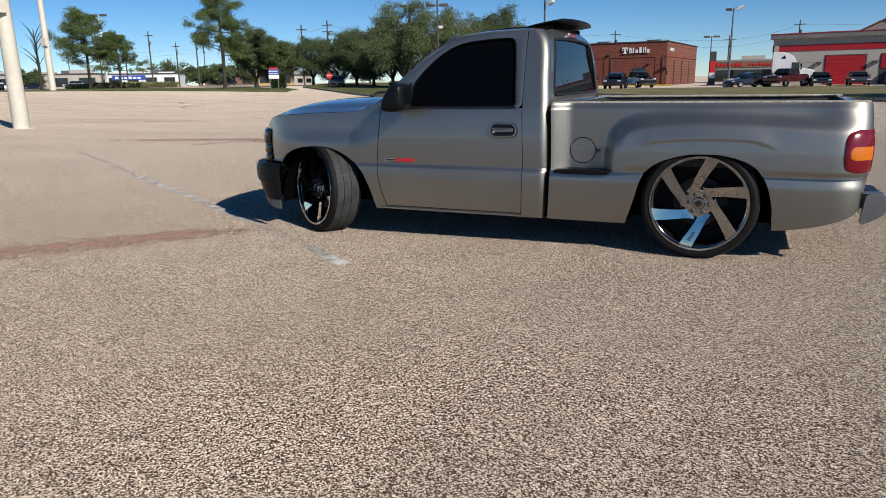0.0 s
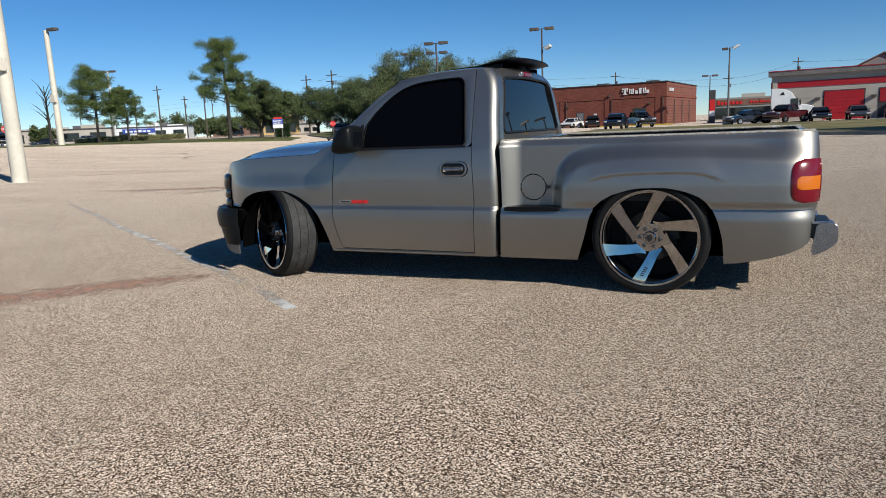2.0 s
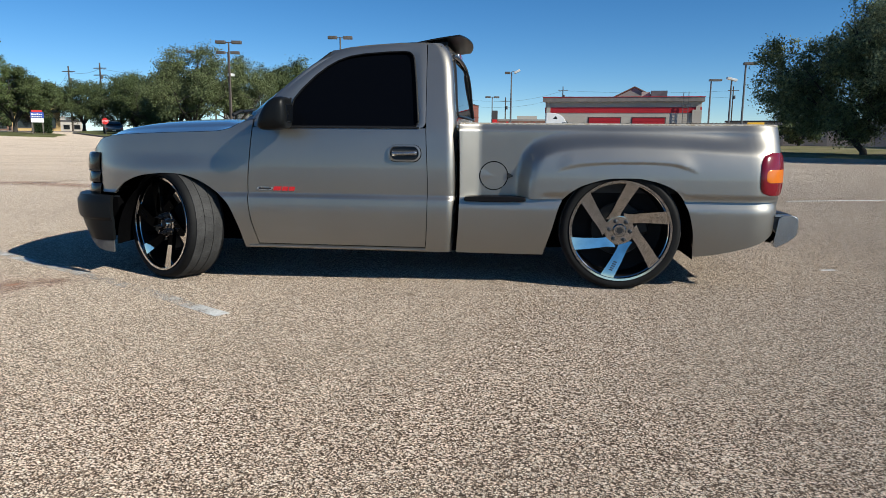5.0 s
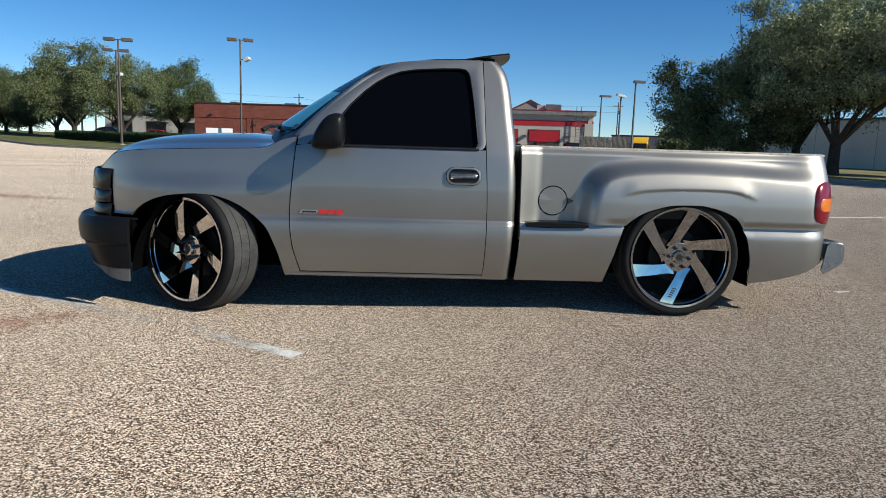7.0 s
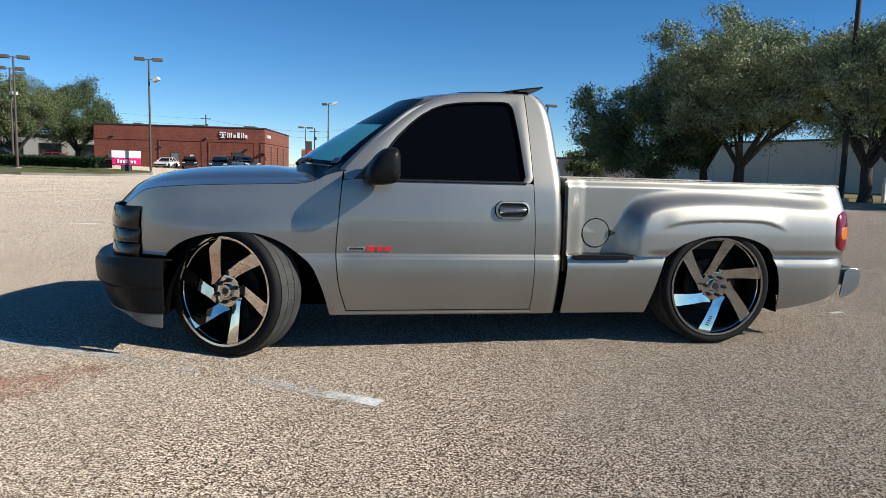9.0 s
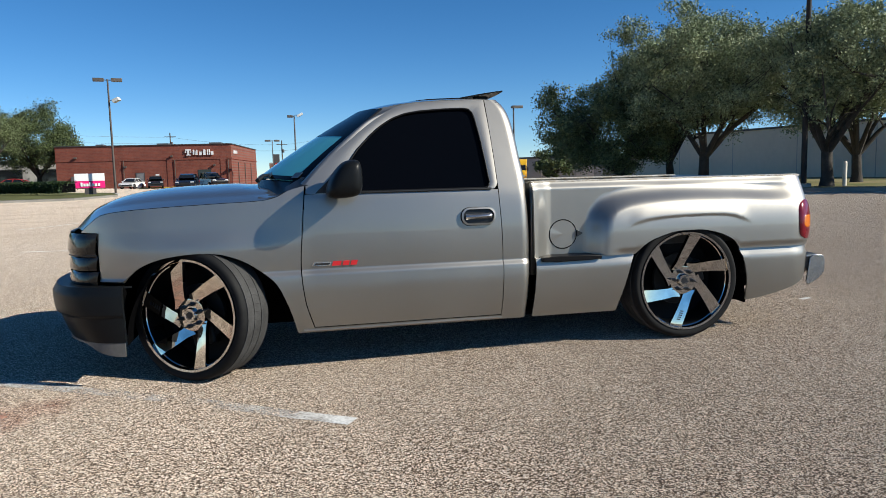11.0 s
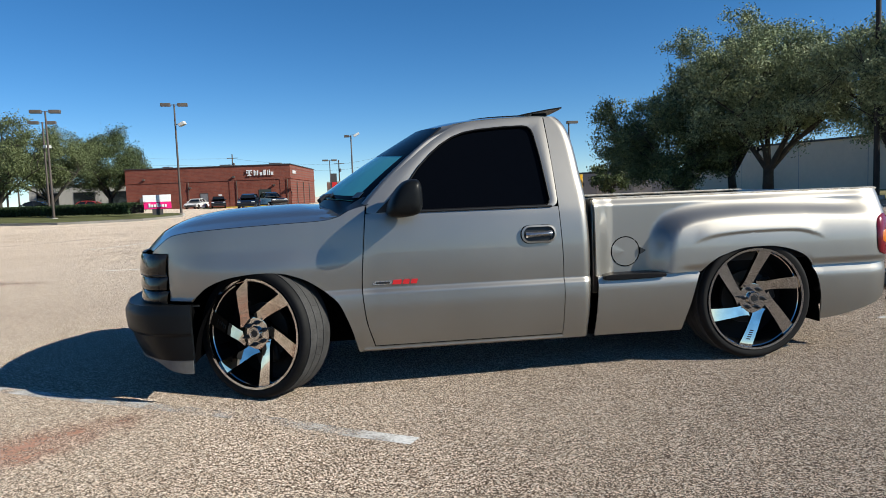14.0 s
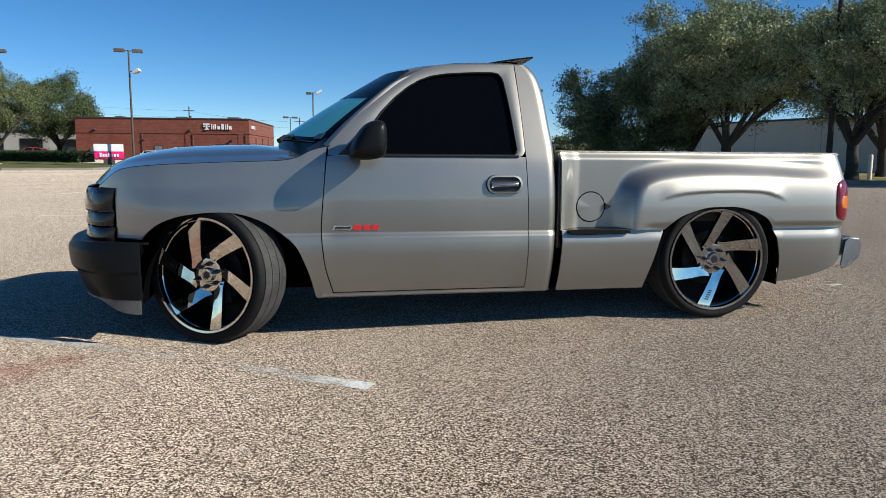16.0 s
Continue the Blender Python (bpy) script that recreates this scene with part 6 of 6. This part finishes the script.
def pine(x, y, height, radius, seed, count, size, label):
    rng = np.random.default_rng(seed)
    g = ground_z(x, y) + 0.1
    root = tagged(thing("pine_tree", label, "tree", at=pose(x, y, g)), group="trees round the lot")
    tr = 0.017 * height
    shapes = [tube([(0, 0, -0.1), (0.1, 0, height * 0.4), (-0.1, 0.05, height * 0.75), (0, 0, height * 0.97)], [tr * 1.2, tr, tr * 0.6, tr * 0.15], 10)]
    lobes = []
    for k in range(34):
        t = lerp(0.34, 0.98, k / 33)
        a = k * 2.4 + rng.uniform(-0.4, 0.4)
        out = radius * lerp(1.0, 0.25, max(0, t - 0.45) / 0.55) * rng.uniform(0.55, 1.1)
        q = Vector((0, 0, height * t))
        tip = q + Vector((out * math.cos(a), out * math.sin(a), rng.uniform(0.02, 0.26) * height * 0.5))
        shapes.append(tube([q, q.lerp(tip, 0.5) + Vector((0, 0, -0.1)), tip], [tr * 0.3, tr * 0.2, tr * 0.06], 6))
        for s in (0.5, 0.68, 0.85, 1.0):
            p = q.lerp(tip, s) + Vector(rng.normal(size=3)) * 0.15
            lobes.append((*p, radius * rng.uniform(0.07, 0.15), radius * rng.uniform(0.05, 0.11)))
    lobes.append((0, 0, height * 0.97, radius * 0.25, height * 0.05))
    part("trunk", joined(*shapes), BARK, root)
    v, f = leaf_cloud(lobes, count, size, rng, 0.22, 0.6)
    part("crown", (v.tolist(), f), PINE_LEAF, root, smooth=False)
    return root


pine(-46.0, 52.4, 9.7, 4.0, 80, 40000, 0.10, "tall open pine tree on the grass island")
pine(-65.9, 53.0, 8.0, 4.2, 81, 36000, 0.105, "broad pine tree on the grass island")
pine(-62.0, 53.8, 5.6, 2.9, 82, 22000, 0.105, "small pine tree on the grass island")
bare = thing("bare_tree", "thin leafless tree beside the white pole", "tree", at=pose(-70, 50, 0.7))
rng = np.random.default_rng(9)
part("trunk", joined(tube([(0, 0, -0.1), (0.1, 0, 2.5), (0, 0, 6.8)], [0.2, 0.15, 0.03], 8), *[tube([(0, 0, z), (0.8 * math.cos(a), 0.8 * math.sin(a), z + 0.9), (1.6 * math.cos(a), 1.6 * math.sin(a), z + 1.5)], [0.06, 0.04, 0.012], 5) for z, a in zip(span(2.5, 6, 16), rng.uniform(0, 6.28, 16))]), BARK, bare)

# clipped hedge on the lawn, shrubs along the road
def hedge(x0, y0, x1, y1, h, w, seed, label, count=6000, size=0.09, leaves=HEDGE_LEAF):
    rng = np.random.default_rng(seed)
    d = Vector((x1 - x0, y1 - y0))
    length, rz = d.length, math.degrees(math.atan2(d.y, d.x))
    root = tagged(thing("hedge", label, "hedge", at=pose(x0, y0, ground_z(x0, y0) + 0.13, 0, 0, rz)))
    part("core", box(0.1, -w / 2 + 0.1, 0, length - 0.1, w / 2 - 0.1, h - 0.1), LINER, root)
    p = np.stack([rng.uniform(0, length, count), rng.uniform(-w / 2, w / 2, count), rng.uniform(0, h, count)], 1)
    side = rng.integers(0, 3, count)
    p[side == 0, 2] = h
    p[side == 1, 1] = -w / 2
    p += rng.normal(size=p.shape) * 0.05
    a, b = rng.normal(size=p.shape), rng.normal(size=p.shape)
    a /= np.linalg.norm(a, axis=1)[:, None]
    b /= np.linalg.norm(b, axis=1)[:, None]
    v = np.stack([p - a * size, p - b * size * 0.6, p + a * size, p + b * size * 0.6], 1).reshape(-1, 3)
    part("leaves", (v.tolist(), [(4 * i, 4 * i + 1, 4 * i + 2, 4 * i + 3) for i in range(count)]), leaves, root, smooth=False)
    return root


hedge(-32.0, 63.0, -15.2, 50.0, 0.70, 1.4, 1, "low clipped dark green hedge along the kerb", 22000, 0.07)
hedge(-44.6, 58.4, -43.3, 59.0, 1.3, 1.2, 2, "small square clipped shrub", 2500)
for k, (x0, y0, x1, y1) in enumerate(((-72.0, 54.7, -68.8, 58.6), (-67.3, 54.1, -63.3, 58.6), (-68.4, 59.0, -65.7, 61.9), (-68.5, 61.9, -65.0, 65.5))):
    hedge(x0, y0, x1, y1, 0.38 + 0.12 * (k % 2), 1.8, 3 + k, "rough pale tall grass clump by the road", 1800, 0.16, PALE_LEAF)


# ---- vehicles beyond the lot ----
def car(x, y, rz, kind, color, label, name="car"):
    """A parked car 4.6 m long, nose towards its own -x."""
    root = tagged(thing(name, label, "car", at=pose(x, y, ground_z(x, y), 0, 0, rz)), group="parked cars")
    mat = CAR_PAINT[color]
    lower = {"sedan": [(-2.3, 0.35), (-2.32, 0.60), (-2.2, 0.74), (-1.1, 0.92), (1.7, 0.98), (2.25, 0.94), (2.32, 0.6), (2.25, 0.32), (1.85, 0.30), (-1.9, 0.28)],
             "suv": [(-2.3, 0.45), (-2.33, 0.8), (-2.2, 0.98), (-1.05, 1.10), (2.2, 1.14), (2.3, 1.0), (2.32, 0.6), (2.25, 0.42), (-1.9, 0.38)],
             "truck": [(-2.8, 0.55), (-2.83, 0.95), (-2.65, 1.12), (-1.2, 1.18), (2.7, 1.20), (2.8, 1.0), (2.8, 0.62), (2.7, 0.52), (-2.2, 0.48)]}[kind]
    upper = {"sedan": [(-1.15, 0.92), (-0.35, 1.38), (0.2, 1.46), (0.9, 1.42), (1.75, 0.98)],
             "suv": [(-1.1, 1.10), (-0.5, 1.62), (0.0, 1.72), (1.7, 1.70), (2.2, 1.14)],
             "truck": [(-1.25, 1.18), (-0.6, 1.78), (-0.2, 1.86), (0.9, 1.86), (1.15, 1.19)]}[kind]
    w = 0.92 if kind == "sedan" else 0.96

    def shell(outline, half, tuck, lean=0.0):
        low_z, high_z = min(p[1] for p in outline), max(p[1] for p in outline)
        pts = rounded([(a, b) for a, b in outline], 2)
        n = len(pts)
        rows = [(-half + tuck, 0.95), (-half, 1.0), (half, 1.0), (half - tuck, 0.95)]
        cx, cz = sum(p[0] for p in pts) / n, sum(p[1] for p in pts) / n
        verts = [(cx + (px - cx) * k, yy * (1 - lean * (pz - low_z) / (high_z - low_z)), cz + (pz - cz) * k) for yy, k in rows for px, pz in pts]
        faces = [(i * n + j, i * n + (j + 1) % n, (i + 1) * n + (j + 1) % n, (i + 1) * n + j) for i in range(len(rows) - 1) for j in range(n)]
        faces += [tuple(range(n))[::-1], tuple((len(rows) - 1) * n + j for j in range(n))]
        return verts, faces

    part("body", shell(lower, w, 0.09, 0.05), mat, root)
    part("cabin", shell(upper, w - 0.10, 0.08, 0.26), CARGLASS, root)
    cx = sum(p[0] for p in upper) / len(upper)
    top = [(px * 0.97, pz + 0.012) for px, pz in upper[1:-1]]
    low = [(px * 0.97, pz - 0.05) for px, pz in upper[1:-1]]
    part("car_roof", prism(top + low[::-1], -w * 0.68, w * 0.68), mat, root)
    for px in (upper[0][0] * 0.96, cx + 0.15, upper[-1][0] * 0.95):
        k = min(upper[1:-1], key=lambda p: abs(p[0] - px))
        for s in (-1, 1):
            part("pillar", tube([(px, s * (w - 0.105), upper[0][1] - 0.02), (lerp(px, k[0], 0.85), s * w * 0.69, k[1] - 0.03)], 0.035, 6), mat, root)
    r = 0.33 if kind == "sedan" else 0.38
    axle = 1.42 if kind != "truck" else 1.75
    for px in (-axle, axle):
        for s in (-1, 1):
            tyre = part("wheel", lathe([(0.21, -0.10), (r - 0.03, -0.11), (r, -0.07), (r, 0.07), (r - 0.03, 0.11), (0.21, 0.10)], 24), RUBBER, root, at=pose(px, s * (w - 0.10), r))
            part("rim", lathe([(0.0, -0.085), (0.10, -0.085), (0.21, -0.10), (0.21, 0.10), (0.10, 0.085), (0.0, 0.085)], 16), ALU, tyre)
    front, rear = lower[1][0], max(p[0] for p in lower)
    zl = lower[2][1] - 0.13
    for s in (-1, 1):
        part("headlight", box(front - 0.01, s * (w - 0.22) - 0.17, zl - 0.06, front + 0.16, s * (w - 0.22) + 0.17, zl + 0.07), LAMPGLASS, root, bevel=0.02)
        part("tail_light", box(rear - 0.10, s * (w - 0.16) - 0.14, zl - 0.02, rear + 0.012, s * (w - 0.16) + 0.14, zl + 0.14), REDLENS, root, bevel=0.02)
        part("door_mirror", box(upper[0][0] + 0.25, s * (w + 0.02) - 0.09, lower[3][1] + 0.02, upper[0][0] + 0.36, s * (w + 0.02) + 0.09, lower[3][1] + 0.16), mat, root, bevel=0.02)
        part("door_seam", box(cx - 0.02, s * (w + 0.001) - 0.004, 0.42, cx, s * (w + 0.001) + 0.004, lower[3][1] - 0.02), LINER, root)
    part("grille", box(front - 0.015, -0.45, zl - 0.22, front + 0.05, 0.45, zl - 0.04), BLACK, root)
    part("bumper", box(front - 0.03, -w + 0.06, 0.36, front + 0.1, w - 0.06, 0.52), BLACK, root, bevel=0.03)
    part("plate", box(rear + 0.005, -0.16, zl - 0.2, rear + 0.02, 0.16, zl - 0.09), WHITE, root)
    if kind == "truck":
        part("cargo_bed", box(1.3, -w + 0.12, 1.13, 2.68, w - 0.12, 1.225), LINER, root)
    return root


CAR_PAINT = {k: principled("car_" + k, c, r, m, coat=0.8)[0] for k, c, r, m in (("black", (0.012, 0.012, 0.015), 0.25, 0.2), ("navy", (0.015, 0.02, 0.035), 0.25, 0.3), ("grey", (0.10, 0.11, 0.13), 0.3, 0.6), ("silver", (0.38, 0.39, 0.40), 0.3, 0.7), ("maroon", (0.08, 0.012, 0.014), 0.3, 0.2), ("red", (0.4, 0.02, 0.02), 0.3, 0.1), ("white", (0.75, 0.75, 0.75), 0.35, 0.0), ("slate", (0.05, 0.06, 0.075), 0.3, 0.5))}
LAMPGLASS = principled("lamp_glass", (0.55, 0.55, 0.55), 0.1, spec=0.8, coat=1.0)[0]
car(-10.6, 74.5, 90, "suv", "navy", "dark blue small car parked facing the lot")
car(-9.0, 80.5, 120, "truck", "black", "black pickup parked before the brick shop", "parked_pickup")
car(2.8, 75.5, 35, "sedan", "black", "black sedan parked by the workshop")
car(6.4, 76.5, 60, "truck", "maroon", "dark maroon pickup parked before the white semi truck", "parked_pickup")
car(9.7, 78.5, 90, "sedan", "black", "black sedan parked before a red roller door")
car(13.2, 79.5, 90, "sedan", "grey", "silver-grey sedan parked before the workshop")
car(16.9, 80.5, 90, "sedan", "slate", "dark sedan at the open workshop door")
car(17.6, 86.2, 90, "suv", "maroon", "dark red car inside the open workshop bay")
car(20.4, 79.5, 90, "suv", "black", "black car beside the board fence")
car(-21.0, 97.0, 80, "sedan", "white", "white car beside the brick shop")
car(-17.8, 96.0, 100, "suv", "black", "dark hatchback parked by the brick wall")
car(-75.5, 48.1, 150, "suv", "black", "dark car waiting by the far stop sign")
car(-42.3, 67.6, -56, "sedan", "slate", "dark grey sedan stopped near the stop sign")
car(-35.5, 80.5, 0, "sedan", "navy", "dark blue car behind the hedge")
car(-29.0, 80.0, 180, "sedan", "red", "red car behind the hedge")
for k, (x, y, c) in enumerate(((-150, 108, "black"), (-142, 112, "silver"), (-158, 104, "white"), (-112, 130, "black"), (-176, 96, "silver"), (-166, 100, "navy"))):
    car(x, y, 35 + 20 * k, "suv" if k % 2 else "sedan", c, "small distant parked car along the road")


def semi(x, y, rz, mat, label):
    root = tagged(thing("semi_truck", label, "truck", at=pose(x, y, ground_z(x, y), 0, 0, rz) @ Matrix.Diagonal((0.9, 0.9, 0.9, 1.0))))
    part("sleeper", prism(rounded([(-0.2, 0.8), (-0.2, 3.0), (0.7, 3.9), (2.4, 4.05), (2.5, 3.9), (2.5, 0.8)], 2), -1.2, 1.2), mat, root, bevel=0.1)
    part("hood", prism(rounded([(-2.3, 0.75), (-2.35, 1.5), (-2.1, 1.85), (-0.5, 2.15), (0.0, 2.2), (0.0, 0.75)], 2), -1.0, 1.0), mat, root, bevel=0.08)
    part("cab", prism(rounded([(-0.7, 1.0), (-0.75, 2.1), (-0.2, 2.95), (0.5, 3.1), (0.5, 1.0)], 2), -1.18, 1.18), mat, root)
    part("windshield", prism([(-0.78, 2.15), (-0.24, 2.95), (-0.20, 2.9), (-0.70, 2.1)], -1.05, 1.05), CARGLASS, root)
    for s in (-1, 1):
        part("side_window", box(-0.45, s * 1.2 - 0.02, 2.1, 0.35, s * 1.2 + 0.02, 2.75), CARGLASS, root)
        part("door_mirror", box(-0.75, s * 1.4 - 0.1, 1.9, -0.6, s * 1.4 + 0.1, 2.6), BLACK, root)
        part("side_vent", prism([(1.0, 3.2), (1.6, 3.2), (1.2, 3.6)], s * 1.21 - 0.01, s * 1.21 + 0.01), BLACK, root)
        part("headlight", box(-2.42, s * 0.8 - 0.18, 1.0, -2.2, s * 0.8 + 0.18, 1.3), LAMPGLASS, root)
        for px in (-1.3, 3.2, 4.4):
            tyre = part("wheel", lathe([(0.28, -0.15), (0.48, -0.16), (0.51, -0.1), (0.51, 0.1), (0.48, 0.16), (0.28, 0.15)], 24), RUBBER, root, at=pose(px, s * 1.0, 0.51))
            part("rim", lathe([(0.0, -0.1), (0.15, -0.12), (0.28, -0.15), (0.28, 0.15), (0.0, 0.1)], 16), ALU, tyre)
    part("grille", box(-2.42, -0.5, 0.8, -2.3, 0.5, 1.6), ALU, root)
    part("bumper", box(-2.5, -1.1, 0.4, -2.1, 1.1, 0.8), mat, root, bevel=0.05)
    part("frame", box(-2.0, -0.45, 0.55, 5.0, 0.45, 0.85), LINER, root)
    return root


semi(7.3, 82.0, 180, WHITE, "white sleeper-cab semi truck parked before the workshop")
semi(34.6, 98, 70, YELLOW, "yellow semi truck parked beyond the fence")
